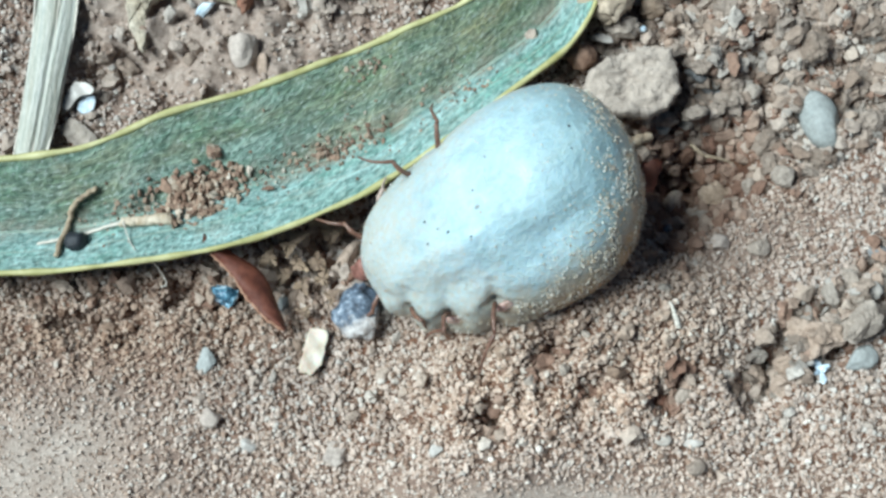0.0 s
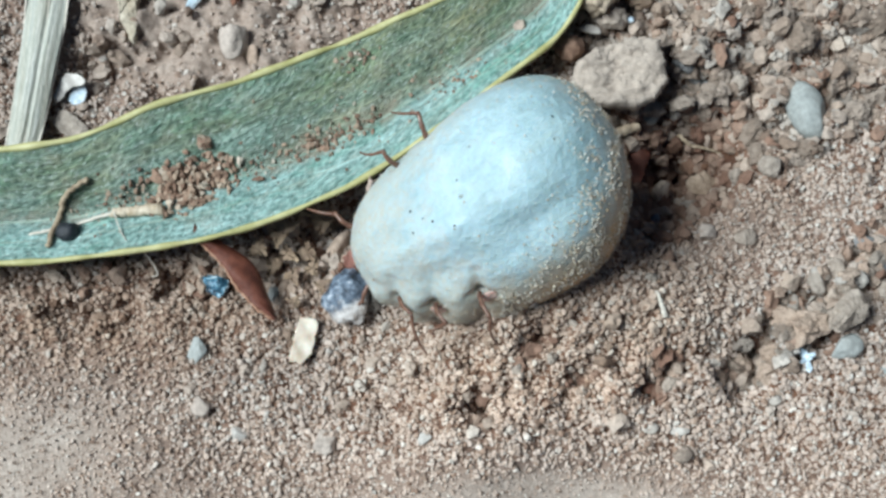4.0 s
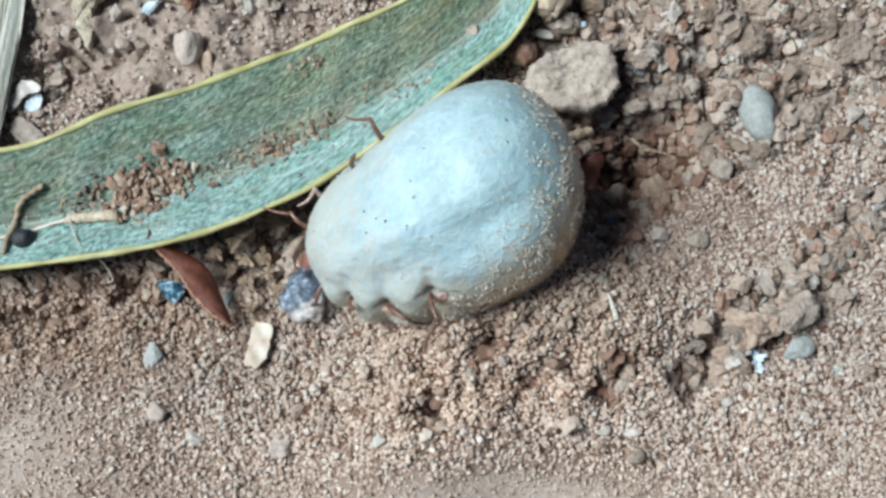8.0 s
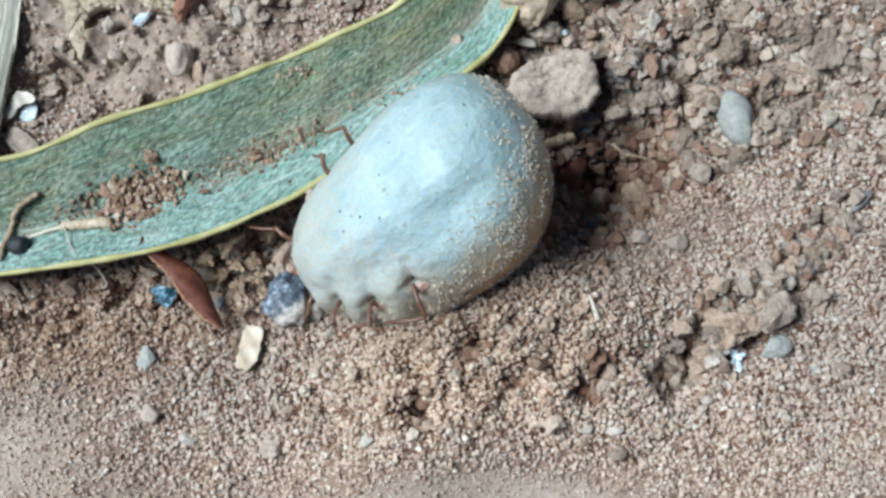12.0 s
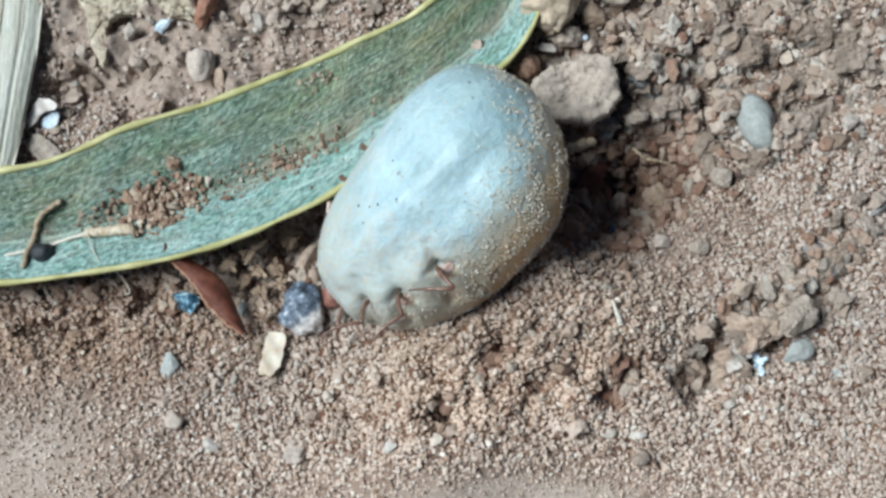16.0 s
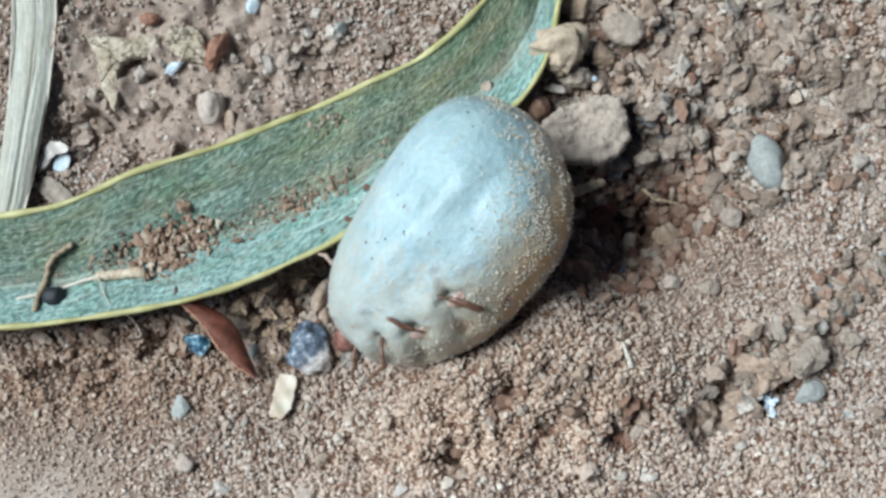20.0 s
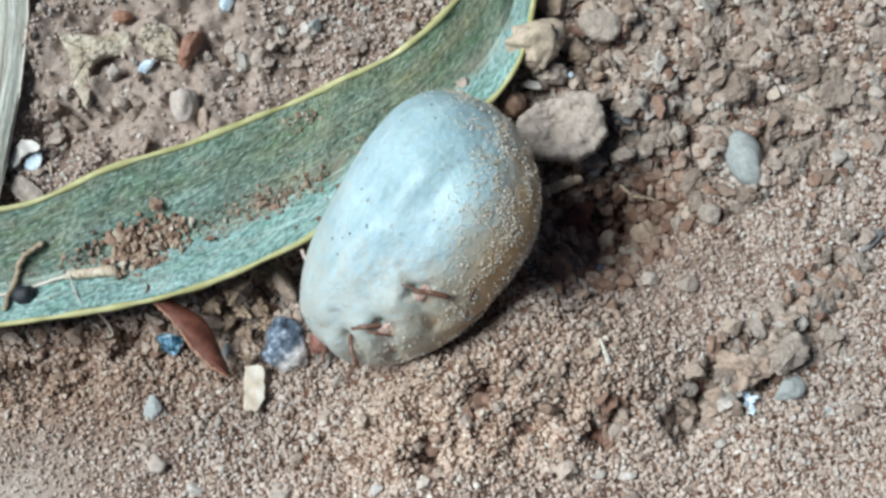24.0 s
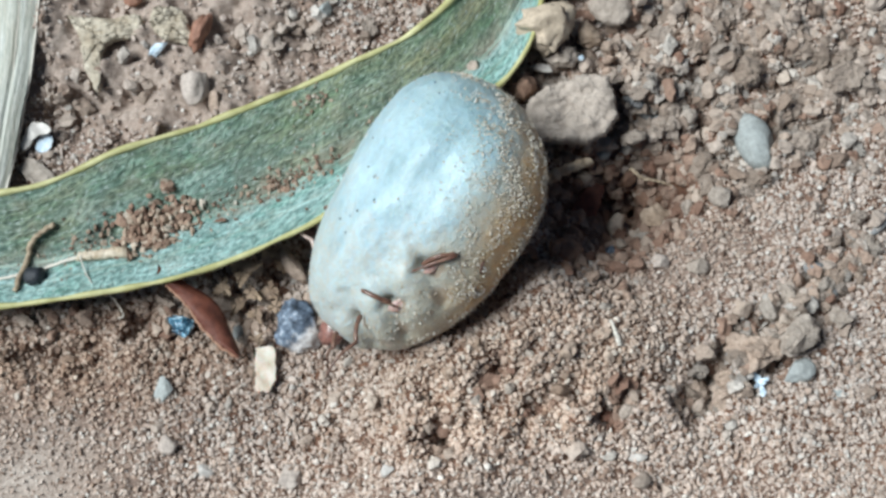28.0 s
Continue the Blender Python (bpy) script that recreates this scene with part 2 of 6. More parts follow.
def leaf_material(name, stops, streaks, rough, dust):
    """A leaf with fine fibres along its length (u runs along it in mm, v across it from 0 to 1)."""
    m, t, b = nodes(name)
    uv = t.nodes.new("ShaderNodeUVMap")
    uv.uv_map = "blade"
    sep = t.nodes.new("ShaderNodeSeparateXYZ")
    t.links.new(uv.outputs[0], sep.inputs[0])

    # fibres run a little aslant of the leaf's length
    skew = t.nodes.new("ShaderNodeMath")
    skew.operation = "MULTIPLY_ADD"
    t.links.new(sep.outputs[1], skew.inputs[0])
    skew.inputs[1].default_value = 2.2
    t.links.new(sep.outputs[0], skew.inputs[2])
    slant = t.nodes.new("ShaderNodeCombineXYZ")
    t.links.new(skew.outputs[0], slant.inputs[0])
    t.links.new(sep.outputs[1], slant.inputs[1])

    def along(su, sv, detail):
        vm = t.nodes.new("ShaderNodeVectorMath")
        vm.operation = "MULTIPLY"
        t.links.new(slant.outputs[0], vm.inputs[0])
        vm.inputs[1].default_value = (su, sv, 1)
        n = add(t, "ShaderNodeTexNoise", Scale=1.0, Detail=detail, Roughness=0.65)
        t.links.new(vm.outputs[0], n.inputs["Vector"])
        return n.outputs["Fac"]

    fibre, broad, cell = along(0.9, streaks, 5.0), along(0.25, 7.0, 4.0), along(3.0 if dust else 3.4, streaks * 0.55, 4.0)
    c = ramp(t, broad, stops)
    c = mix(t, 0.5 if dust else 0.4, c, ramp(t, fibre, [(0.34, (0.22, 0.3, 0.27)), (0.64, (1.0, 1.0, 1.0))]), "MULTIPLY")
    c = mix(t, 0.75 if dust else 0.15, c, ramp(t, cell, [(0.4, (0.2, 0.27, 0.25)), (0.58, (1.0, 1.0, 1.0))]), "MULTIPLY")
    if dust:
        # olive, dusty above the fold and blue-green below; shade and sky sheen painted in
        c = mix(t, 0.9, c, ramp(t, sep.outputs[1], [(0.0, (0.78, 0.85, 0.69)), (0.54, (0.76, 0.82, 0.74)), (0.66, (1.2, 1.36, 1.4)), (1.0, (1.16, 1.34, 1.34))]), "MULTIPLY")
        patch = ramp(t, along(0.16, 3.2, 5.0), [(0.44, (0, 0, 0)), (0.6, (0.75, 0.75, 0.75))])
        above = ramp(t, sep.outputs[1], [(0.5, (1, 1, 1)), (0.64, (0, 0, 0))])
        c = mix(t, mix(t, 1.0, patch, above, "MULTIPLY"), c, mix(t, 1.0, c, (1.08, 0.84, 0.62), "MULTIPLY"))
        run = t.nodes.new("ShaderNodeMath")
        run.operation = "MULTIPLY"
        t.links.new(sep.outputs[0], run.inputs[0])
        run.inputs[1].default_value = 1 / 60
        tip = mix(t, 1.0, ramp(t, run.outputs[0], [(0.5, (0, 0, 0)), (0.68, (0.85, 0.85, 0.85))]), above, "MULTIPLY")
        c = mix(t, tip, c, mix(t, 1.0, c, (1.12, 0.95, 0.77), "MULTIPLY"))
        green = ramp(t, along(0.2, 4.0, 4.0), [(0.5, (0, 0, 0)), (0.66, (0.8, 0.8, 0.8))])
        c = mix(t, green, c, mix(t, 1.0, c, (0.62, 0.86, 0.74), "MULTIPLY"))
        wax = ramp(t, along(4.2, 30.0, 5.0), [(0.54, (0, 0, 0)), (0.68, (0.75, 0.75, 0.75))])
        c = mix(t, wax, c, (0.6, 0.68, 0.63))
        spots = noise_tex(t, 1.3, 7.0, 0.75)
        mask = ramp(t, spots, [(0.5, (0, 0, 0)), (0.68, (1, 1, 1))])
        c = mix(t, mix(t, 0.3, (0, 0, 0), mask), c, (0.42, 0.37, 0.28))
        # earth gathered along the fold
        line = ramp(t, sep.outputs[1], [(0.42, (0, 0, 0)), (0.56, (1, 1, 1)), (0.62, (1, 1, 1)), (0.7, (0, 0, 0))])
        fold = ramp(t, noise_tex(t, 2.2, 8.0, 0.8), [(0.46, (0, 0, 0)), (0.6, (0.7, 0.7, 0.7))])
        c = mix(t, mix(t, 1.0, line, fold, "MULTIPLY"), c, (0.35, 0.29, 0.22))
    t.links.new(c, b.inputs["Base Color"])
    b.inputs["Roughness"].default_value = rough
    b.inputs["Specular IOR Level"].default_value = 0.45
    h = mix(t, 0.5, fibre, cell)
    bump(t, b, h, 0.45 if dust else 0.1)
    return m


GREEN_LEAF = leaf_material("green_leaf", [(0.25, (0.28, 0.38, 0.34)), (0.45, (0.39, 0.505, 0.465)), (0.62, (0.51, 0.63, 0.605)), (0.8, (0.56, 0.64, 0.6))], 42.0, 0.44, True)
DRY_LEAF = leaf_material("bleached_leaf", [(0.25, (0.44, 0.41, 0.33)), (0.5, (0.56, 0.55, 0.48)), (0.75, (0.64, 0.65, 0.62))], 16.0, 0.6, False)


# how the tick lies: nose down, rolled a little
LEAN = (12, -21, -8)


def tick_skin():
    m, t, b = nodes("tick_skin")
    own = t.nodes.new("ShaderNodeTexCoord").outputs["Object"]
    # as the tick lies, nose down
    lean = t.nodes.new("ShaderNodeMapping")
    lean.inputs["Rotation"].default_value = [radians(a) for a in LEAN]
    t.links.new(own, lean.inputs["Vector"])
    co = lean.outputs[0]
    cloud = noise_tex(t, 3.2, 5.0, 0.6, co)
    fine = noise_tex(t, 0.3, 5.0, 0.65, co)
    c = ramp(t, cloud, [(0.28, (0.36, 0.5, 0.54)), (0.45, (0.475, 0.63, 0.69)), (0.6, (0.57, 0.725, 0.785)), (0.78, (0.64, 0.73, 0.745))])
    c = mix(t, 0.35, c, ramp(t, fine, [(0.3, (0.55, 0.53, 0.5)), (0.65, (1, 1, 1))]), "MULTIPLY")
    mp = t.nodes.new("ShaderNodeMapping")
    mp.inputs["Scale"].default_value = (0.28, 1.0, 1.0)
    t.links.new(co, mp.inputs["Vector"])
    streak = noise_tex(t, 0.8, 7.0, 0.75, mp.outputs[0])
    c = mix(t, 0.55, c, ramp(t, streak, [(0.3, (0.62, 0.7, 0.72)), (0.5, (0.95, 0.98, 1.0)), (0.7, (1.0, 0.96, 0.88))]), "MULTIPLY")
    sep = t.nodes.new("ShaderNodeSeparateXYZ")
    t.links.new(co, sep.inputs[0])

    def math_node(op, a, bb):
        n = t.nodes.new("ShaderNodeMath")
        n.operation = op
        for s, v in zip(n.inputs, (a, bb)):
            if isinstance(v, (int, float)):
                s.default_value = v
            else:
                t.links.new(v, s)
        return n.outputs[0]

    # duller, greener skin on the hind part
    hind = math_node("ADD", math_node("MULTIPLY", sep.outputs[0], 170.0), math_node("MULTIPLY", sep.outputs[1], -130.0))
    hind = math_node("ADD", hind, math_node("SUBTRACT", noise_tex(t, 1.8, 6.0, 0.7, co), 0.45))
    c = mix(t, ramp(t, hind, [(0.15, (0, 0, 0)), (0.8, (0.6, 0.6, 0.6))]), c, mix(t, 1.0, c, (0.72, 0.79, 0.77), "MULTIPLY"))
    # a thin beige film of dust on the flanks, none on the taut crown
    flank = math_node("ADD", math_node("MULTIPLY", sep.outputs[2], -260.0), math_node("MULTIPLY", math_node("SUBTRACT", noise_tex(t, 1.5, 7.0, 0.75, co), 0.5), 1.9))
    film = ramp(t, math_node("ADD", flank, 1.0), [(0.12, (0.04, 0.04, 0.04)), (0.45, (0.7, 0.7, 0.7)), (0.8, (1, 1, 1))])
    speck = ramp(t, noise_tex(t, 0.22, 6.0, 0.75, co), [(0.4, (0.4, 0.4, 0.4)), (0.62, (1, 1, 1))])
    c = mix(t, mix(t, 1.0, film, speck, "MULTIPLY"), c, (0.5, 0.48, 0.41))
    # grime mottles the lower flank; its olive tone also paints the shaded side
    grime_shade = math_node("ADD", math_node("MULTIPLY", sep.outputs[1], -150.0), math_node("MULTIPLY", sep.outputs[2], -140.0))
    grime_shade = math_node("ADD", grime_shade, math_node("MULTIPLY", math_node("SUBTRACT", noise_tex(t, 0.9, 8.0, 0.8, co), 0.5), 1.3))
    c = mix(t, ramp(t, grime_shade, [(0.12, (0, 0, 0)), (0.42, (0.6, 0.6, 0.6)), (0.75, (0.9, 0.9, 0.9))]), c, (0.43, 0.39, 0.295))
    # dirt caught in the folds at the roots of the hind legs
    for x, y, z, far in ((-1.0, -3.6, 2.5, 0.75), (-3.1, -3.0, 2.2, 0.7), (-4.7, -2.0, 2.0, 0.55), (-1.9, -4.0, 1.6, 0.8), (-3.9, -3.1, 1.3, 0.7)):
        gap = t.nodes.new("ShaderNodeVectorMath")
        gap.operation = "DISTANCE"
        t.links.new(own, gap.inputs[0])
        gap.inputs[1].default_value = (x * MM, y * MM, z * MM)
        near = math_node("SUBTRACT", 1.0, math_node("MULTIPLY", gap.outputs["Value"], 1000.0 / far))
        near = math_node("ADD", near, math_node("MULTIPLY", math_node("SUBTRACT", noise_tex(t, 0.5, 7.0, 0.8, co), 0.5), 1.4))
        c = mix(t, ramp(t, near, [(0.3, (0, 0, 0)), (0.6, (0.75, 0.75, 0.75))]), c, (0.34, 0.25, 0.17))
    # tan dust on the hind rim; orange bounced light is put into its colour
    reach = math_node("MULTIPLY", sep.outputs[0], 64.0)
    reach = math_node("ADD", reach, math_node("MULTIPLY", sep.outputs[1], -100.0))
    reach = math_node("ADD", reach, math_node("MULTIPLY", sep.outputs[2], -110.0))
    reach = math_node("ADD", reach, math_node("MULTIPLY", math_node("SUBTRACT", noise_tex(t, 1.6, 6.0, 0.7, co), 0.5), 0.75))
    dust_bounce = mix(t, 0.6, ramp(t, reach, [(0.2, (0, 0, 0)), (0.36, (0.4, 0.4, 0.4)), (0.5, (1, 1, 1))]), speck, "MULTIPLY")
    c = mix(t, mix(t, 0.85, (0, 0, 0), dust_bounce), c, (0.52, 0.29, 0.095))
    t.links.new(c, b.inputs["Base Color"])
    rr = ramp(t, fine, [(0.3, (0.42, 0.42, 0.42)), (0.7, (0.55, 0.55, 0.55))])
    t.links.new(mix(t, dust_bounce, rr, (0.75, 0.75, 0.75)), b.inputs["Roughness"])
    b.inputs["Subsurface Weight"].default_value = 0.4
    b.inputs["Subsurface Radius"].default_value = (1.0, 0.7, 0.5)
    b.inputs["Subsurface Scale"].default_value = 0.0008
    b.inputs["Coat Weight"].default_value = 0.34
    b.inputs["Coat Roughness"].default_value = 0.33
    bump(t, b, mix(t, 0.45, fine, streak), 0.2)
    return m


TICK_SKIN = tick_skin()
GOLD_DUST = mineral("clinging_dust", [(0.0, (0.42, 0.3, 0.16)), (0.28, (0.6, 0.49, 0.34)), (0.55, (0.76, 0.71, 0.6)), (1.0, (0.88, 0.87, 0.82))], "island", 0.6, 0.1, 0.01, 0.1)

# ---- shapes, in mm ----


def lattice(x, y, seed):
    """Smooth value noise from -1 to 1."""
    xi, yi = np.floor(x).astype(np.int64), np.floor(y).astype(np.int64)
    fx, fy = x - xi, y - yi
    fx, fy = fx * fx * (3 - 2 * fx), fy * fy * (3 - 2 * fy)

    def h(a, b):
        n = (a * 374761393 + b * 668265263 + seed * 974711) & 0xFFFFFFFF
        n = ((n ^ (n >> 13)) * 1274126177) & 0xFFFFFFFF
        return ((n ^ (n >> 16)) & 0xFFFF) / 32767.5 - 1.0

    return (h(xi, yi) * (1 - fx) + h(xi + 1, yi) * fx) * (1 - fy) + (h(xi, yi + 1) * (1 - fx) + h(xi + 1, yi + 1) * fx) * fy


def fbm(x, y, mm, octaves, seed):
    out, amp = np.zeros_like(x), 1.0
    for k in range(octaves):
        out += amp * lattice(x / mm * 2 ** k + 17.3 * k, y / mm * 2 ** k - 9.1 * k, seed + k)
        amp *= 0.5
    return out


def blob(x, y, cx, cy, rx, ry, turn=0.0):
    a = radians(turn)
    u, v = (x - cx) * math.cos(a) + (y - cy) * math.sin(a), -(x - cx) * math.sin(a) + (y - cy) * math.cos(a)
    return np.exp(-((u / rx) ** 2 + (v / ry) ** 2))


def smoothness(x, y):
    """1 where the earth is packed smooth, 0 where it is crumbly."""
    s = blob(x, y, -17.5, -9.0, 6.5, 3.4, 15) + 1.2 * blob(x, y, 5.4, -11.6, 4.4, 1.3) + 0.5 * blob(x, y, 14.0, 0.0, 5.5, 1.7, 24) + 0.55 * blob(x, y, 0.0, -12.0, 24.0, 2.4)
    return np.clip(s, 0, 1)


def coarseness(x, y):
    """1 where lumps lie thick."""
    s = blob(x, y, 15.0, 8.5, 8.0, 6.5) + 0.7 * blob(x, y, 16.5, -3.2, 4.0, 1.3, 42) + 0.4 * blob(x, y, -6.0, -1.6, 3.5, 1.5) + 1.0 * blob(x, y, 10.8, 3.6, 2.8, 2.8) - 1.1 * blob(x, y, 14.6, 0.2, 7.5, 2.5, 22)
    return np.clip(s, 0, 1)


def clay(x, y):
    """1 where the earth is a smooth, lumpy clay."""
    return np.clip(1.7 * blob(x, y, -10.5, 11.0, 9.0, 5.6) - 0.2, 0, 1)


def pit(x, y):
    """1 in the steep hole beside the tick's bed."""
    a = radians(12)
    u, v = (x - 10.8) * math.cos(a) + (y - 3.6) * math.sin(a), -(x - 10.8) * math.sin(a) + (y - 3.6) * math.cos(a)
    return np.exp(-((u / 3.6) ** 2 + (v / 2.7) ** 2 + 0.35 * lattice(x * 0.9, y * 0.9, 61)) ** 3)


def bed(x, y, cx, cy, turn):
    """How far out a place lies from the tick's bed: 1 on its outline."""
    a = radians(turn)
    u, v = (x - cx) * math.cos(a) + (y - cy) * math.sin(a), -(x - cx) * math.sin(a) + (y - cy) * math.cos(a)
    return np.sqrt((u / 6.45) ** 2 + (v / 4.4) ** 2)


def bank(x, y):
    """The sandy bank that rises on one side of the bed."""
    q = np.minimum(bed(x, y, 2.46, 1.04, 28), bed(x, y, 1.75, 2.3, 57))
    up = np.clip((q - 0.5) / 0.45, 0, 1)
    up = up * up * (3 - 2 * up) * 3.2 * np.exp(-(np.clip(q - 1.05, 0, None) / 1.35) ** 2)
    ang = np.degrees(np.arctan2(y - 1.4, x - 2.2))
    side = np.clip((ang + 128) / 34, 0, 1) * np.clip((-8 - ang) / 24, 0, 1)
    return up * side * side * (3 - 2 * side)


# depth, place, half-sizes and turn of the cracks between the clods
CREVICES = ((1.6, 2.0, -7.5, 0.45, 0.8, 10), (1.1, 9.5, -6.6, 0.6, 1.0, -35), (1.3, 4.3, -4.9, 0.35, 1.1, -30), (1.2, 6.4, -6.2, 0.8, 0.5, 20), (1.4, 15.2, -3.2, 0.5, 0.8, 20), (1.3, 17.2, -4.5, 0.6, 0.5, 0), (1.3, 16.1, -2.6, 0.6, 0.5, 40), (1.2, 14.3, -5.0, 0.5, 0.4, 0), (1.2, 18.6, -1.0, 0.9, 0.4, 40), (0.9, 5.6, -4.6, 0.9, 0.35, 50), (0.7, 10.2, -5.7, 0.5, 0.7, -40))


def crevice(x, y):
    return sum(d * blob(x + 0.18 * lattice(2.2 * x, 2.2 * y, 91), y + 0.18 * lattice(2.2 * x, 2.2 * y, 92), cx, cy, rx, ry, turn) for d, cx, cy, rx, ry, turn in CREVICES)


def rim(x, y):
    """1 along the crumbly rim of the hollow."""
    return np.exp(-((y + 5.9 - 0.57 * (x - 13.3) - 0.035 * (x - 13.3) ** 2) / 1.0) ** 2) * np.clip((x - 12.5) / 1.5, 0, 1) * np.clip((24.0 - x) / 3, 0, 1)


def ground_h(x, y):
    near = np.exp(-((x / 40) ** 2 + (y / 40) ** 2) ** 2)
    z = 0.28 * fbm(x, y, 6.0, 3, 3) + 0.17 * (1 - smoothness(x, y)) * fbm(x, y, 1.9, 3, 67) + 0.1 * (1 - 0.8 * smoothness(x, y)) * fbm(x, y, 0.9, 3, 11)
    z += -0.35 * blob(x, y, 2.4, 1.2, 6.2, 4.6, 40) + 1.9 * blob(x, y, 5.8, 1.6, 2.5, 2.6) - 1.5 * pit(x, y) - 0.8 * blob(x, y, 10.4, 3.5, 3.0, 1.9, 15) - 0.4 * blob(x, y, 8.4, 1.2, 1.6, 1.2, 30) - 2.2 * blob(x, y, -4.6, 1.0, 2.3, 1.4, 30) - 0.8 * blob(x, y, -14.0, -1.5, 8.0, 1.6, 3)
    z += 0.55 * blob(x, y, 17.0, -3.2, 4.0, 1.6, 50) + 0.35 * blob(x, y, 10.0, -7.2, 5.0, 1.2, 10) + 0.3 * blob(x, y, -16.0, -8.5, 7.0, 3.0, 10)
    z -= crevice(x, y)
    z += coarseness(x, y) * (1.0 * fbm(x, y, 1.3, 3, 23) - 0.85)
    crumbly = np.clip(blob(x, y, 3.5, -6.0, 6.5, 2.0, 5) + blob(x, y, 14.0, -5.8, 3.0, 1.6, 25) + 1.3 * blob(x, y, -13.0, -2.6, 8.0, 1.7) + blob(x, y, 12.0, 6.0, 7.0, 4.0), 0, 1)
    z += crumbly * (0.5 * fbm(x, y, 1.5, 3, 41) - 2.2 * np.clip(fbm(x, y, 1.7, 2, 47) - 0.36, 0, 0.7) - 0.1)
    z += bank(x, y)
    z -= 2.4 * rim(x, y) * np.clip(fbm(x, y, 1.2, 2, 83) + 0.05, 0, 0.8)
    z += clay(x, y) * (0.7 * fbm(x, y, 2.6, 4, 53) + 0.34 * fbm(x, y, 0.8, 4, 59))
    far = 40.0 * fbm(x, y, 900.0, 3, 31)
    return near * z + (1 - near) * far * np.clip(np.hypot(x, y) / 3000 - 0.02, 0, 1)


def gh(x, y):
    return float(ground_h(np.array([float(x)]), np.array([float(y)]))[0])


def make_mesh(name, verts, faces, material, smooth=True):
    """A mesh from vertices in mm."""
    me = bpy.data.meshes.new(name)
    verts = np.asarray(verts, dtype=float) * MM
    if isinstance(faces, np.ndarray):
        n, k = faces.shape
        me.vertices.add(len(verts))
        me.vertices.foreach_set("co", verts.ravel())
        me.loops.add(n * k)
        me.loops.foreach_set("vertex_index", faces.ravel().astype(np.int32))
        me.polygons.add(n)
        me.polygons.foreach_set("loop_start", np.arange(0, n * k, k, dtype=np.int32))
        me.update(calc_edges=True)
        me.validate()
    else:
        me.from_pydata([tuple(v) for v in verts], [], faces)
    me.materials.append(material)
    me.polygons.foreach_set("use_smooth", [smooth] * len(me.polygons))
    return me


def part(name, me, parent, label="", m=None):
    ob = new(name, me)
    ob.parent = parent
    if m is not None:
        ob.matrix_basis = m
    return tagged(ob, label)


def at(x, y, z, rx=0, ry=0, rz=0):
    return pose(x * MM, y * MM, z * MM, rx, ry, rz)


def ico(level):
    bm = bmesh.new()
    bmesh.ops.create_icosphere(bm, subdivisions=level, radius=1.0)
    v = np.array([p.co[:] for p in bm.verts])
    f = np.array([[p.index for p in q.verts] for q in bm.faces])
    bm.free()
    return v, f


ICO = {k: ico(k) for k in (1, 2, 3, 4)}


def rough_ball(level, rng, cuts, rough, freq=1.6, deep=0.5):
    """A unit lump: a ball with flats struck off it and a rough skin."""
    v = ICO[level][0].copy()
    for _ in range(cuts):
        n = rng.normal(size=3)
        n /= np.linalg.norm(n)
        over = np.clip(v @ n - rng.uniform(deep, 0.85), 0, None)
        v -= 0.92 * over[:, None] * n
    o = rng.uniform(0, 50, 3)
    d = np.array([noise.fractal(Vector(p * freq + o), 0.8, 2.1, 4) for p in v])
    return v * (1 + rough * d)[:, None]


def stone(name, material, x, y, size, label, turn=0.0, sink=0.3, cuts=7, rough=0.1, seed=0, level=4, lift=0.0, tilt=0.0, category="stone", group="", flat=0.0, deep=0.5, smooth=True):
    """A stone of the given size (mm) that lies in the earth at x, y."""
    v = rough_ball(level, np.random.default_rng(seed + 100), cuts, rough, 2.0, deep)
    if flat:
        v[:, 2] -= 0.85 * np.clip(v[:, 2] - flat, 0, None)
    v = v * (np.array(size) / 2)
    ob = new(name, make_mesh(name, v, ICO[level][1], material, smooth))
    low = -v[:, 2].min()
    # plan places suit level ground; shifted towards the camera's (0, -10.4) to fit its view
    rise = (gh(x, y) - 0.2) / 59
    x, y = x - rise * x, y - rise * (y + 10.4)
    ob.matrix_basis = at(x, y, gh(x, y) + low * (1 - 2 * sink) + lift, tilt, 0, turn)
    return tagged(ob, label, category, group)


def tube(points, radii, sides=8):
    """A round, tapering tube along points (mm): vertices and faces."""
    pts = [Vector(p) for p in points]
    verts, faces = [], []
    side = Vector((0.3, 0.5, 0.8))
    for k, p in enumerate(pts):
        d = (pts[min(k + 1, len(pts) - 1)] - pts[max(k - 1, 0)]).normalized()
        side = (side - d * side.dot(d)).normalized()
        other = d.cross(side)
        for s in range(sides):
            a = 2 * math.pi * s / sides
            verts.append(p + radii[k] * (math.cos(a) * side + math.sin(a) * other))
    for k in range(len(pts) - 1):
        for s in range(sides):
            a, b = k * sides + s, k * sides + (s + 1) % sides
            faces.append((a, b, b + sides, a + sides))
    faces.append(tuple(range(sides))[::-1])
    faces.append(tuple(range((len(pts) - 1) * sides, len(pts) * sides)))
    return verts, faces


def spline(points, n):
    """n points along a smooth curve through the given ones."""
    p = np.array(points, dtype=float)
    p = np.vstack([2 * p[0] - p[1], p, 2 * p[-1] - p[-2]])
    out = []
    for s in np.linspace(0, len(p) - 3 - 1e-9, n):
        k = int(s)
        t = s - k
        a, b, c, d = p[k:k + 4]
        out.append(0.5 * (2 * b + (c - a) * t + (2 * a - 5 * b + 4 * c - d) * t * t + (3 * b - a - 3 * c + d) * t ** 3))
    return np.array(out)


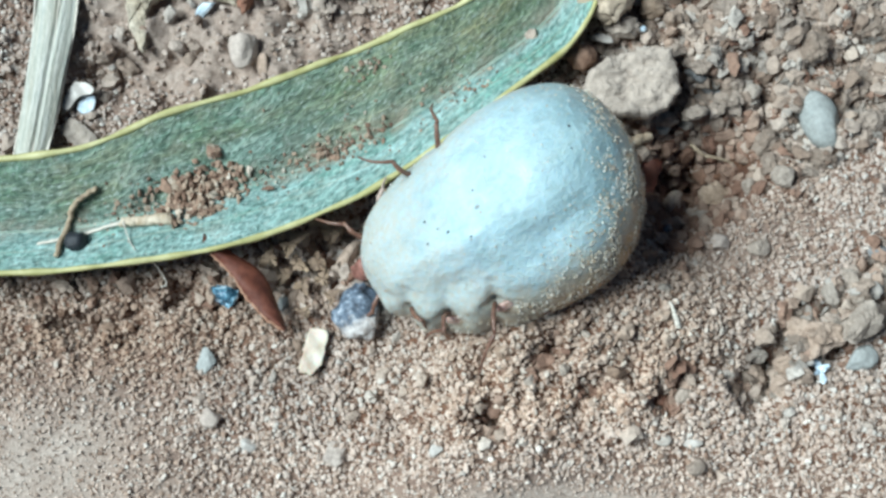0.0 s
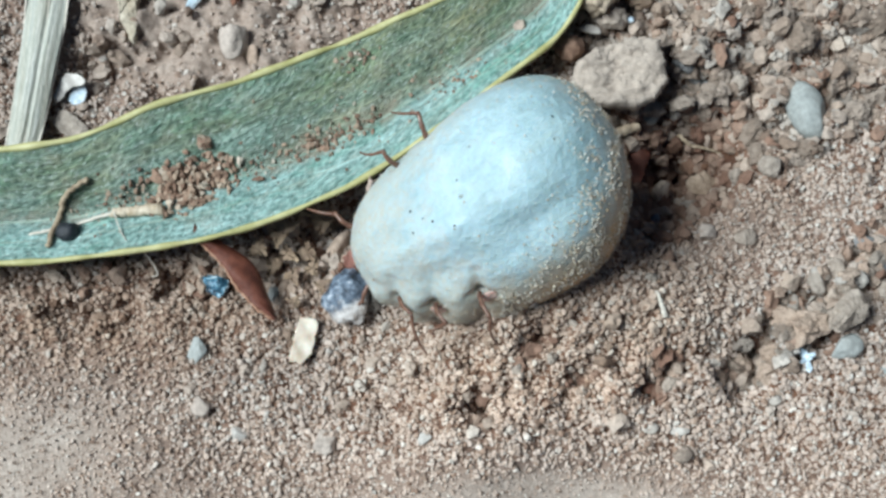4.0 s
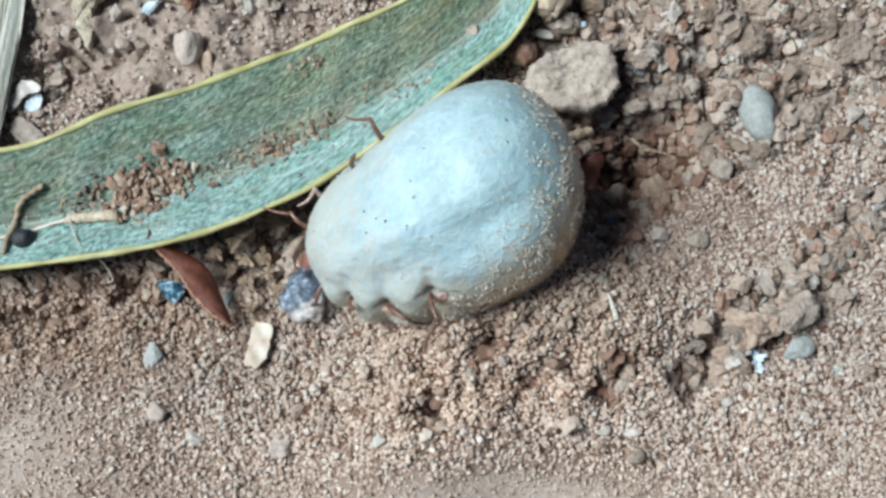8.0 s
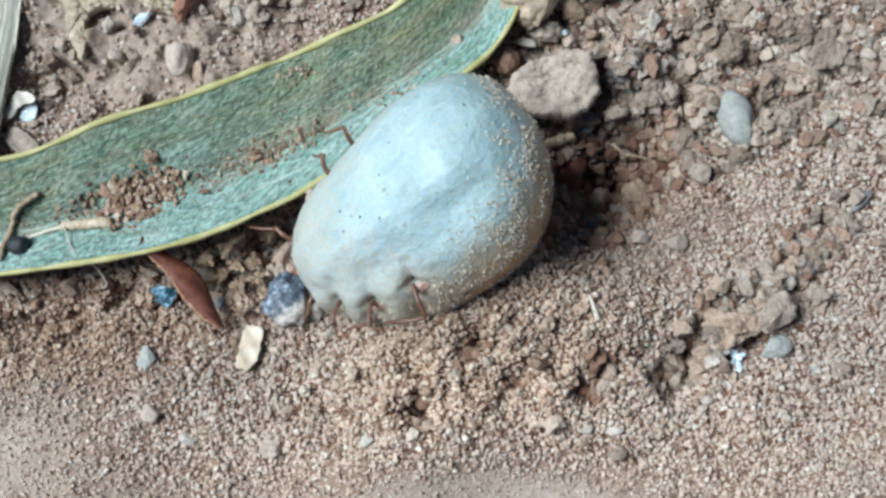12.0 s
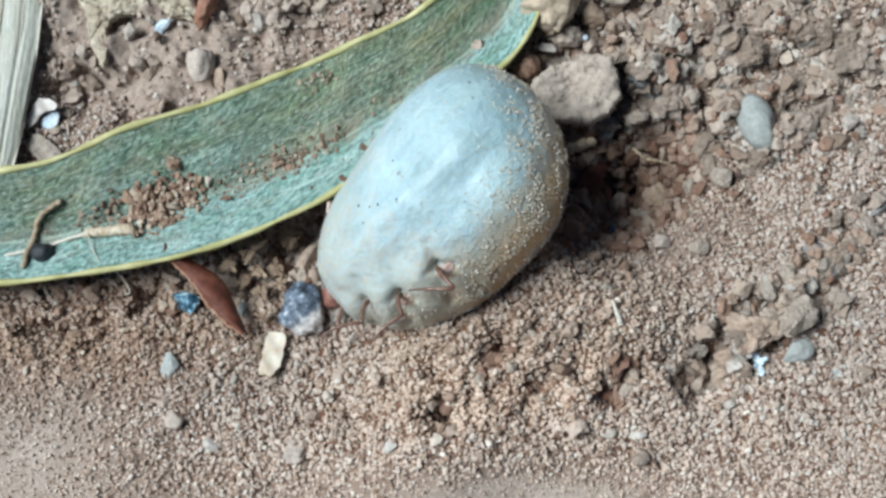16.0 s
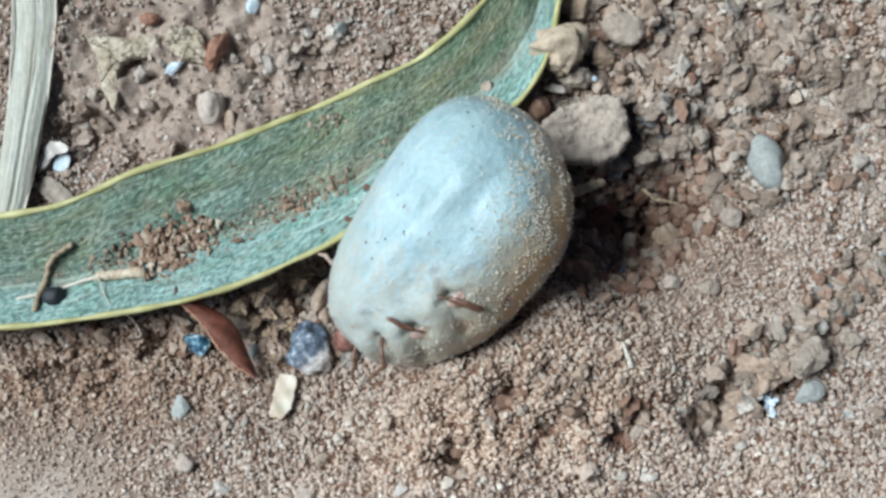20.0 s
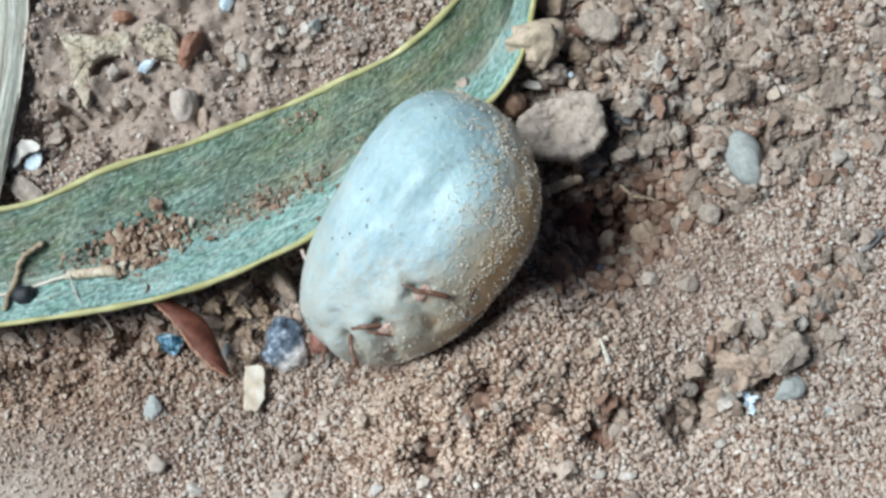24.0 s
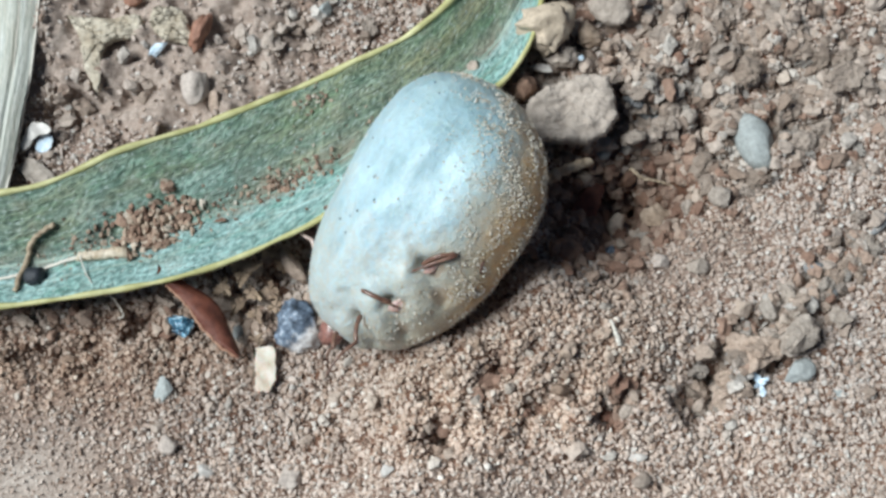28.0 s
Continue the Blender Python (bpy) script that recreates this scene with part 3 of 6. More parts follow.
# the two edges of the long leaf, on the plan
UPPER = [(-36, 1.6), (-30, 3.0), (-24, 3.6), (-19.3, 3.65), (-15.6, 4.15), (-12, 5.65), (-8.3, 6.85), (-4.6, 8.3), (-2.1, 9.35), (1.4, 11.05), (4.15, 13.75), (6.2, 17.0), (8.2, 22)]
LOWER = [(-36, 1.2), (-30, -0.9), (-24, -1.4), (-19.0, -1.4), (-15.4, -1.22), (-11.8, -0.72), (-8.8, -0.1), (-5.5, 1.13), (-2.3, 2.75), (3.15, 6.75), (6.05, 9.35), (7.35, 13.2), (8.6, 22)]


# ---- the ground: one sheet, fine round the subject and coarser out to the horizon ----
def axis(half, step):
    a = list(np.arange(-half, half + step / 2, step))
    s, g = half, step
    while s < 60000:
        g *= 1.35
        s += g
        a.append(s)
        a.insert(0, -s)
    return np.array(a)


def build_ground():
    xs, ys = axis(28.0, 0.13), axis(17.0, 0.13)
    gx, gy = np.meshgrid(xs, ys)
    v = np.stack([gx.ravel(), gy.ravel(), ground_h(gx.ravel(), gy.ravel())], 1)
    nx, ny = len(xs), len(ys)
    i = (np.arange(ny - 1)[:, None] * nx + np.arange(nx - 1)).ravel()
    f = np.stack([i, i + 1, i + 1 + nx, i + nx], 1)
    me = make_mesh("ground", v, f, SOIL)
    me.attributes.new("packed", "FLOAT", "POINT").data.foreach_set("value", np.maximum(np.maximum(smoothness(v[:, 0], v[:, 1]), 0.75 * clay(v[:, 0], v[:, 1])), np.clip(np.hypot(v[:, 0], v[:, 1]) / 30 - 1, 0, 0.7)).astype(np.float32))
    ob = new("ground", me)
    tagged(ob, "dry brown crumbly earth with a shallow hollow", "ground", kind="structure")


build_ground()


def scatter(name, count, level, lo, hi, keep, label, sink, seed, material):
    """Loose grains, joined in one mesh."""
    rng = np.random.default_rng(seed)
    base, faces = ICO[level]
    kinds = np.array([rough_ball(level, rng, 6, 0.45, 1.2 * level, 0.35) for _ in range(20)])
    x, y = rng.uniform(-22.5, 27.5, count * 3), rng.uniform(-13.8, 16.2, count * 3)
    under = (x < 3) & (y > np.interp(x, [p[0] for p in LOWER], [p[1] for p in LOWER]) + 1.2) & (y < np.interp(x, [p[0] for p in UPPER], [p[1] for p in UPPER]) - 0.8)
    under |= blob(x, y, 2.3, 1.5, 4.6, 3.0, 40) > 0.45
    ok = np.where((rng.uniform(size=len(x)) < keep(x, y)) & ~under)[0][:count]
    x, y, n = x[ok], y[ok], len(ok)
    r = lo * (hi / lo) ** (rng.uniform(size=n) ** 1.6) * (1 - 0.45 * smoothness(x, y))
    v = kinds[rng.integers(0, 20, n)] * (rng.uniform(0.65, 1.25, (n, 1, 3)) * r[:, None, None])
    q = rng.normal(size=(n, 4))
    q /= np.linalg.norm(q, axis=1)[:, None]
    w, a, b, c = q.T
    m = np.array([[1 - 2 * (b * b + c * c), 2 * (a * b - c * w), 2 * (a * c + b * w)], [2 * (a * b + c * w), 1 - 2 * (a * a + c * c), 2 * (b * c - a * w)], [2 * (a * c - b * w), 2 * (b * c + a * w), 1 - 2 * (a * a + b * b)]]).transpose(2, 0, 1)
    v = np.einsum("nij,nkj->nki", m, v)
    v += np.stack([x, y, ground_h(x, y) + r * sink * rng.uniform(-1.2, 3.2, n)], 1)[:, None, :]
    f = faces[None] + (np.arange(n) * len(base))[:, None, None]
    ob = new(name, make_mesh(name, v.reshape(-1, 3), f.reshape(-1, 3), material, False))
    tagged(ob, label, "soil", kind="stuff")


scatter("fine_soil_grains", 101000, 1, 0.072, 0.19, lambda x, y: 0.95 - 0.6 * smoothness(x, y) ** 2 - 0.5 * coarseness(x, y) - 0.88 * clay(x, y) - 0.95 * pit(x, y) - 0.45 * np.clip(crevice(x, y), 0, 1) - 0.55 * rim(x, y), "fine loose tan and brown soil grains on the ground", 0.4, 1, GRAIN)
scatter("soil_crumbs", 7000, 2, 0.17, 0.5, lambda x, y: 0.03 + 0.35 * rim(x, y) + 0.95 * coarseness(x, y) - 0.1 * smoothness(x, y) - 1.0 * pit(x, y) - 0.03 * clay(x, y) + 0.5 * blob(x, y, -5.2, 11.6, 2.4, 1.2, 25) + 0.35 * blob(x, y, -12.2, 10.2, 1.4, 0.9) + 0.3 * blob(x, y, -15.0, 8.6, 0.8, 1.6), "coarse dusty soil crumbs heaped on the earth", 0.35, 2, CLOD)

# dark-toned crumbs in pit, cracks and leaf-edge gap deepen the shade there
scatter("damp_soil_crumbs", 14000, 2, 0.13, 0.48, lambda x, y: 0.9 * pit(x, y) + 0.8 * np.clip(crevice(x, y) - 0.1, 0, 1) + 0.4 * blob(x, y, 8.6, 1.0, 2.2, 1.7) + 0.25 * blob(x, y, 12.5, 4.6, 2.6, 2.6) + 0.12 * coarseness(x, y) + 0.2 * rim(x, y) + 0.2 * blob(x, y, -5.5, 0.9, 2.6, 1.3, 25) + 0.16 * blob(x, y, -13.0, -1.7, 8.0, 0.8), "dark brown soil crumbs in hollows, damp and darkened for shade", 0.35, 3, DAMP_SHADE)


# ---- the tick ----
SOCKETS = {"N1": (-1.15, -3.28, 2.88), "N2": (-3.3, -2.78, 2.57), "N3": (-4.73, -1.76, 2.33), "N4": (-6.13, -0.49, 0.98), "F1": (-0.52, 3.5, 0.8), "F2": (-2.1, 3.15, 1.26), "F3": (-4.39, 2.84, 0.09), "F4": (-5.52, 1.94, 0.92)}
SIZE = np.array([6.327, 4.305, 3.868])


def girth(u):
    """How full the body is, from its blunt front (-1) to its rear (1)."""
    return 1 + 0.149 * u + 0.262 * u * u - 0.031 * u ** 3


def skin(x, y, z):
    """The place on the tick's skin that lies outwards of x, y, z."""
    q = np.array((x, y, z), dtype=float)
    for _ in range(8):
        u = np.clip(q[0] / SIZE[0], -1, 1)
        low = SIZE[2] - 1.8 / (1 + math.exp(3 * q[2]))
        q /= np.linalg.norm((q - (0, -0.64 * (1 - u * u), 0)) / (SIZE[0], SIZE[1] * girth(u), low * girth(u)))
    return q


def tick_body():
    nt, nf = 190, 230
    th = np.linspace(0, math.pi, nt)[:, None]
    ph = np.linspace(0, 2 * math.pi, nf, endpoint=False)[None]
    s = -np.cos(th) + 0 * ph
    r = np.sin(th) * girth(s) + 0 * ph
    up = SIZE[2] * r * np.sin(ph)
    p = np.stack([SIZE[0] * s, SIZE[1] * r * np.cos(ph) - 0.64 * (1 - s * s), up * (1 - 0.465 / (1 + np.exp(3 * up)))], -1).reshape(-1, 3)
    n = p / SIZE ** 2
    n /= np.linalg.norm(n, axis=1)[:, None]
    d = np.array([0.07 * noise.fractal(Vector(q * 0.33), 1.0, 2.0, 2) + 0.03 * noise.fractal(Vector(q * np.array([0.8, 1.5, 1.5])), 0.85, 2.0, 4) for q in p])

    def dist(*way):
        """How far each place lies from a line over the skin."""
        out = np.full(len(p), 99.0)
        way = [skin(*q) for q in way]
        for a, b in zip(way, way[1:]):
            t = np.clip(((p - a) @ (b - a)) / ((b - a) @ (b - a)), 0, 1)
            out = np.minimum(out, np.linalg.norm(p - a - t[:, None] * (b - a), axis=1))
        return out

    # pits at the roots of the legs, folds that run up from them, swellings between them
    for key, (x, y, z) in SOCKETS.items():
        d -= (0.16 if key[0] == "N" else 0.14) * np.exp(-(dist((x, y, z), (x + 0.1, y, z)) / 0.24) ** 2)
        if key in ("N1", "N2"):
            d -= 0.13 * np.exp(-(dist((x - 0.5, y + 0.1, z + 0.1), (x + 0.7, y - 0.1, z - 0.4)) / 0.2) ** 2)
        if key in ("N1", "N2", "N3"):
            d -= 0.14 * np.exp(-(dist((x, y, z), (x + 0.55, y + 0.75, z + 0.7)) / 0.27) ** 2)
            d -= 0.24 * np.exp(-(dist((x, y, z), (x - 0.55, y - 0.3, z - 1.7)) / 0.34) ** 2)
        if key in ("F1", "F2", "F3"):
            d -= 0.16 * np.exp(-(dist((x, y, z), (x - 0.1, y + 0.7, z - 0.9)) / 0.4) ** 2)
    for a, b in (("N1", "N2"), ("N2", "N3"), ("N3", "N4")):
        q = (np.array(SOCKETS[a]) + np.array(SOCKETS[b])) / 2
        d += 0.2 * np.exp(-(dist(q + np.array([0.1, 0.1, 0.3]), q + np.array([-0.3, -0.3, -1.0])) / 0.5) ** 2)
    # a ridge along the back, with hollows on both sides of it
    d += 0.15 * np.exp(-(dist((-4.4, -0.3, 2.7), (-3.15, -0.07, 3.31), (-1.92, -0.15, 3.59), (-0.31, -0.39, 3.82)) / 0.6) ** 2)
    d += 0.1 * np.exp(-(dist((-0.31, -0.39, 3.82), (2.69, -0.97, 3.86), (4.02, -0.78, 3.53)) / 0.75) ** 2)
    d -= 0.09 * np.exp(-(dist((-2.07, -1.85, 3.39), (0.56, -2.12, 3.67), (2.41, -1.86, 3.72)) / 0.75) ** 2)
    d -= 0.13 * np.exp(-(dist((2.5, -1.9, 3.7), (3.9, -1.5, 3.4)) / 0.8) ** 2)
    d += 0.08 * np.exp(-(dist((2.0, -3.44, 2.98), (4.55, -2.86, 2.38)) / 0.7) ** 2)
    d -= 0.09 * np.exp(-(dist((-1.02, 0.6, 3.67), (2.09, 0.7, 3.86)) / 0.6) ** 2)
    d += 0.1 * np.exp(-(dist((-5.14, 0.99, 2.14), (-4.2, 1.2, 2.6)) / 0.7) ** 2)
    d -= 0.12 * np.exp(-(dist((-2.6, -1.6, 3.3), (-1.7, -1.8, 3.4)) / 0.5) ** 2)
    p = p + n * d[:, None]
    i = (np.arange(nt - 1)[:, None] * nf + np.arange(nf)[None]).ravel()
    j = (np.arange(nt - 1)[:, None] * nf + (np.arange(nf)[None] + 1) % nf).ravel()
    f = np.stack([i, i + nf, j + nf, j], 1)
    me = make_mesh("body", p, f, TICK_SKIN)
    bm = bmesh.new()
    bm.from_mesh(me)
    bmesh.ops.remove_doubles(bm, verts=bm.verts, dist=1e-6)
    bmesh.ops.recalc_face_normals(bm, faces=bm.faces)
    bm.to_mesh(me)
    bm.free()
    return me, p, n


def limb(length, r0, r1, seed, bow=0.16):
    """A jointed limb along +x, a little bowed, thickened between its joints."""
    rng = np.random.default_rng(seed)
    n = 15
    pts, rad = [], []
    for k in range(n):
        u = k / (n - 1)
        pts.append((length * u, 0.05 * math.sin(3 * u + seed), bow * math.sin(math.pi * u)))
        rad.append((r0 + (r1 - r0) * u) * (0.86 + 0.2 * abs(math.sin(math.pi * 2.5 * u + 0.4))) * rng.uniform(0.95, 1.05))
    rad[0] *= 0.8
    rad[-1] *= 0.5
    return tube(pts, rad, 9)


LEG_LENGTHS = {"N1": (1.5, 2.0), "N2": (1.3, 1.7), "N3": (1.25, 1.9), "N4": (1.1, 1.4), "F1": (1.15, 1.6), "F2": (1.0, 1.6), "F3": (1.1, 1.3), "F4": (1.1, 1.4)}
TICK_LEGS = {}


def build_tick():
    root = new("tick")
    tagged(root, "pale blue-white swollen engorged tick, dusty behind, on loose earth", "tick")
    me, p, n = tick_body()
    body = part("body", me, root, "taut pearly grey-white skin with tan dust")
    # dust grains that cling to the rear flank
    rng = np.random.default_rng(5)
    pl = p @ np.array(Euler([radians(a) for a in LEAN]).to_matrix()).T
    score = 0.085 * pl[:, 0] - 0.085 * pl[:, 1] - 0.1 * pl[:, 2]
    tuft = np.array([noise.fractal(Vector(q * 1.1), 1.0, 2.0, 3) for q in p])
    w = np.clip(0.35 + 1.6 * tuft, 0.05, 1) * np.clip(0.022 + np.maximum((score + 0.05) * 3.2, 0.35 * np.clip(-0.3 * pl[:, 1] - 0.28 * pl[:, 2] - 0.45, 0, 1)), 0, 1) * (pl[:, 2] > -2.0) * np.sqrt(p[:, 1] ** 2 + p[:, 2] ** 2)
    pick = rng.choice(len(p), 16000, p=w / w.sum())
    base, faces = ICO[1]
    r = 0.012 + 0.038 * rng.uniform(size=16000) ** 2.8
    v = base[None] * (r[:, None, None] * rng.uniform(0.7, 1.3, (16000, 12, 1))) + (p[pick] + n[pick] * 0.015 + rng.normal(0, 0.03, (16000, 3)))[:, None]
    f = (faces[None] + (np.arange(16000) * 12)[:, None, None]).reshape(-1, 3)
    dust = part("clinging_dust", make_mesh("clinging_dust", v.reshape(-1, 3), f, GOLD_DUST), root, "golden and white dust grains")
    tagged(dust, kind="stuff")
    # small dark pores
    for x, y, s in ((0.65, 0.48, 0.12), (-0.93, 0.23, 0.075), (-1.89, 0.23, 0.055), (-1.73, 1.04, 0.06), (-0.08, -0.39, 0.055), (0.75, 1.1, 0.045), (-1.3, 0.6, 0.04), (5.2, 1.36, 0.06), (4.92, 0.55, 0.045), (1.8, 2.0, 0.04)):
        k = np.argmin(np.hypot(p[:, 0] - x, p[:, 1] - y) + 10 * (p[:, 2] < 0))
        v = ICO[2][0] * np.array([1.1 * s, 0.8 * s, 0.02])
        turn = Vector(n[k]).to_track_quat("Z", "Y").to_matrix().to_4x4()
        part("pore", make_mesh("pore", v, ICO[2][1], BLACK_SEED if s < 0.1 else PORE), root, "dark pore", Matrix.Translation(Vector(p[k]) * MM) @ turn)
    # a short dark slit behind the last leg, and the pinkish skin in the hollows at the roots of the hind legs
    pts = [skin(0.04 + 0.55 * u, -4.45, 1.15 + 0.3 * u + 0.1 * (1 - 4 * u * u)) for u in np.linspace(-0.5, 0.5, 9)]
    vv, ff = tube(pts, [0.02, 0.035, 0.045, 0.05, 0.05, 0.05, 0.045, 0.035, 0.02], 7)
    part("slit", make_mesh("slit", vv, ff, SLIT), root, "dark reddish slit in the skin")
    for key in ("N1", "N2"):
        x, y, z = SOCKETS[key]
        q = skin(x + 0.25, y - 0.05, z - 0.35)
        nn = q / SIZE ** 2
        v = rough_ball(3, np.random.default_rng(31), 3, 0.2) * np.array([0.42, 0.24, 0.13])
        turn = Vector(nn).to_track_quat("Z", "Y").to_matrix().to_4x4()
        part("leg_root", make_mesh("leg_root", v, ICO[3][1], ROOT_SKIN), root, "pinkish bare skin at the root of a leg", Matrix.Translation(Vector(q * 0.985) * MM) @ turn)
    # mouthparts at the blunt front end
    v = rough_ball(3, np.random.default_rng(3), 3, 0.12) * np.array([0.85, 0.66, 0.5])
    head = part("mouthparts", make_mesh("mouthparts", v, ICO[3][1], HEAD), root, "pinkish red-brown mouthparts", at(-6.55, 0.75, -0.5))
    for s in (-1, 1):
        verts, fc = limb(0.45, 0.12, 0.07, 40 + s)
        part("palp", make_mesh("palp", verts, fc, HEAD), head, "", at(-0.3, 0.18 * s, 0, 0, 0, 180 - 14 * s))
    for k, key in enumerate(SOCKETS):
        l1, l2 = LEG_LENGTHS[key]
        verts, fc = limb(l1, *((0.115, 0.09) if key[0] == "N" else (0.13, 0.095)), k, 0.26 if key in ("N1", "N2") else 0.16)
        leg = part("leg", make_mesh("leg", verts, fc, PALE_LEG if key == "F3" else LEG), root, "thin pale jointed leg" if key == "F3" else "thin brown jointed leg")
        verts, fc = limb(l2, *((0.09, 0.045) if key[0] == "N" else (0.09, 0.04)), k + 20)
        foot = part("foot", make_mesh("foot", verts, fc, PALE_LEG if key == "F3" else LEG), leg, "", at(l1 - 0.05, 0, 0))
        TICK_LEGS[key] = (leg, foot, l1)
    return root


ROOT_SKIN = plain("root_skin", (0.3, 0.17, 0.13), (0.66, 0.5, 0.44), 0.25, 0.45, 0.02, 0.1, 0.2)
HEAD = plain("mouthparts", (0.05, 0.018, 0.014), (0.42, 0.2, 0.155), 0.5, 0.4, 0.03, 0.3)
SLIT = plain("skin_slit", (0.07, 0.03, 0.022), (0.17, 0.08, 0.055), 0.2, 0.5, 0.01)
PORE = plain("grey_pore", (0.2, 0.24, 0.24), (0.32, 0.36, 0.35), 0.2, 0.5, 0.01)
TICK = build_tick()


# ---- the green leaf that lies across the ground ----
def ribbon(upper, lower, n, across, height, thick):
    """A leaf blade between two edges (mm). height(u, v): how high it lies. Returns vertices, faces, uvs and the two edges."""
    a, b = spline(upper, n), spline(lower, n)
    mid = (a + b) / 2
    run = np.concatenate([[0], np.cumsum(np.linalg.norm(np.diff(mid, axis=0), axis=1))])
    verts, uvs = [], []
    for side in (0, 1):
        for i in range(n):
            for j in range(across + 1):
                v = j / across
                q = a[i] * (1 - v) + b[i] * v
                verts.append((q[0], q[1], height(run[i], v, q) - side * thick * (0.35 + 0.65 * math.sin(math.pi * min(max(v, 0.02), 0.98)))))
                uvs.append((run[i], v))
    faces = []
    c = across + 1
    for side in (0, 1):
        for i in range(n - 1):
            for j in range(across):
                k = side * n * c + i * c + j
                q = (k, k + 1, k + 1 + c, k + c)
                faces.append(q[::-1] if side == 0 else q)
    o = n * c
    for i in range(n - 1):
        k, m = i * c, i * c + across
        faces.append((k, k + c, k + c + o, k + o)[::-1])
        faces.append((m, m + c, m + c + o, m + o))
    top = np.array(verts[:o]).reshape(n, c, 3)
    return verts, faces, uvs, top[:, 0], top[:, -1]


def blade_mesh(name, verts, faces, uvs, material):
    me = make_mesh(name, verts, faces, material)
    layer = me.uv_layers.new(name="blade")
    for lp in me.loops:
        layer.data[lp.index].uv = uvs[lp.vertex_index]
    bm = bmesh.new()
    bm.from_mesh(me)
    bmesh.ops.recalc_face_normals(bm, faces=bm.faces)
    bm.to_mesh(me)
    bm.free()
    return me




def leaf_height(u, v, q):
    side = (0.6 - v) / 0.6 if v < 0.6 else (v - 0.6) / 0.4
    trough = 1.4 * (math.sqrt(side * side + 0.012) - 0.11)
    crease = -0.05 * math.exp(-((v - 0.6) / 0.04) ** 2) + 0.06 * math.sin(2.2 * u + 6 * v) * math.sin(math.pi * v)
    wave = 0.16 * math.sin(u * 0.35) + 0.07 * math.sin(u * 1.1 + 3 * v) + 0.03 * math.sin(u * 2.7 + 9 * v)
    ripple = 0.02 * math.sin(60 * v + 0.5 * math.sin(u))
    return 0.6 + 0.25 * v + trough + crease + wave + ripple


def build_leaf():
    root = new("green_leaf")
    tagged(root, "long narrow grey-green leaf with yellow edges, crumbs of earth on it", "leaf")
    verts, faces, uvs, e1, e2 = ribbon(UPPER, LOWER, 240, 40, leaf_height, 0.22)
    part("blade", blade_mesh("blade", verts, faces, uvs, GREEN_LEAF), root)
    for e, r in ((e1, 0.15), (e2, 0.13)):
        rad = [r * (1 + 0.18 * math.sin(k * 0.21) + 0.12 * math.sin(k * 0.57)) for k in range(len(e))]
        v, f = tube([(p[0], p[1], p[2] - 0.04) for p in e], rad, 8)
        part("yellow_edge", make_mesh("yellow_edge", v, f, EDGE), root, "thick pale yellow leaf edge")
    # veins
    for v0, r in ((0.6, 0.06), (0.8, 0.03)):
        a, b = spline(UPPER, 120), spline(LOWER, 120)
        mid = (a + b) / 2
        run = np.concatenate([[0], np.cumsum(np.linalg.norm(np.diff(mid, axis=0), axis=1))])
        pts = []
        for i in range(120):
            q = a[i] * (1 - v0) + b[i] * v0
            pts.append((q[0], q[1], leaf_height(run[i], v0, q) - r * 0.45))
        vv, ff = tube(pts, [r] * 120, 6)
        part("vein", make_mesh("vein", vv, ff, VEIN), root, "pale vein along the leaf")
    return root


VEIN = plain("leaf_vein", (0.22, 0.3, 0.24), (0.42, 0.5, 0.42), 0.6, 0.5, 0.02)
build_leaf()


LEAF_UP, LEAF_LOW = spline(UPPER, 240), spline(LOWER, 240)
LEAF_RUN = np.concatenate([[0], np.cumsum(np.linalg.norm(np.diff((LEAF_UP + LEAF_LOW) / 2, axis=0), axis=1))])


def on_leaf(x, y):
    """The height of the leaf's face at x, y, or None beside it."""
    a, b, run = LEAF_UP, LEAF_LOW, LEAF_RUN
    w = b - a
    t = ((x - a[:, 0]) * w[:, 0] + (y - a[:, 1]) * w[:, 1]) / (w * w).sum(1)
    off = np.hypot(a[:, 0] + t * w[:, 0] - x, a[:, 1] + t * w[:, 1] - y)
    off[(t < 0.02) | (t > 0.98)] = 9
    k = int(np.argmin(off))
    return leaf_height(run[k], t[k], None) if off[k] < 0.5 else None


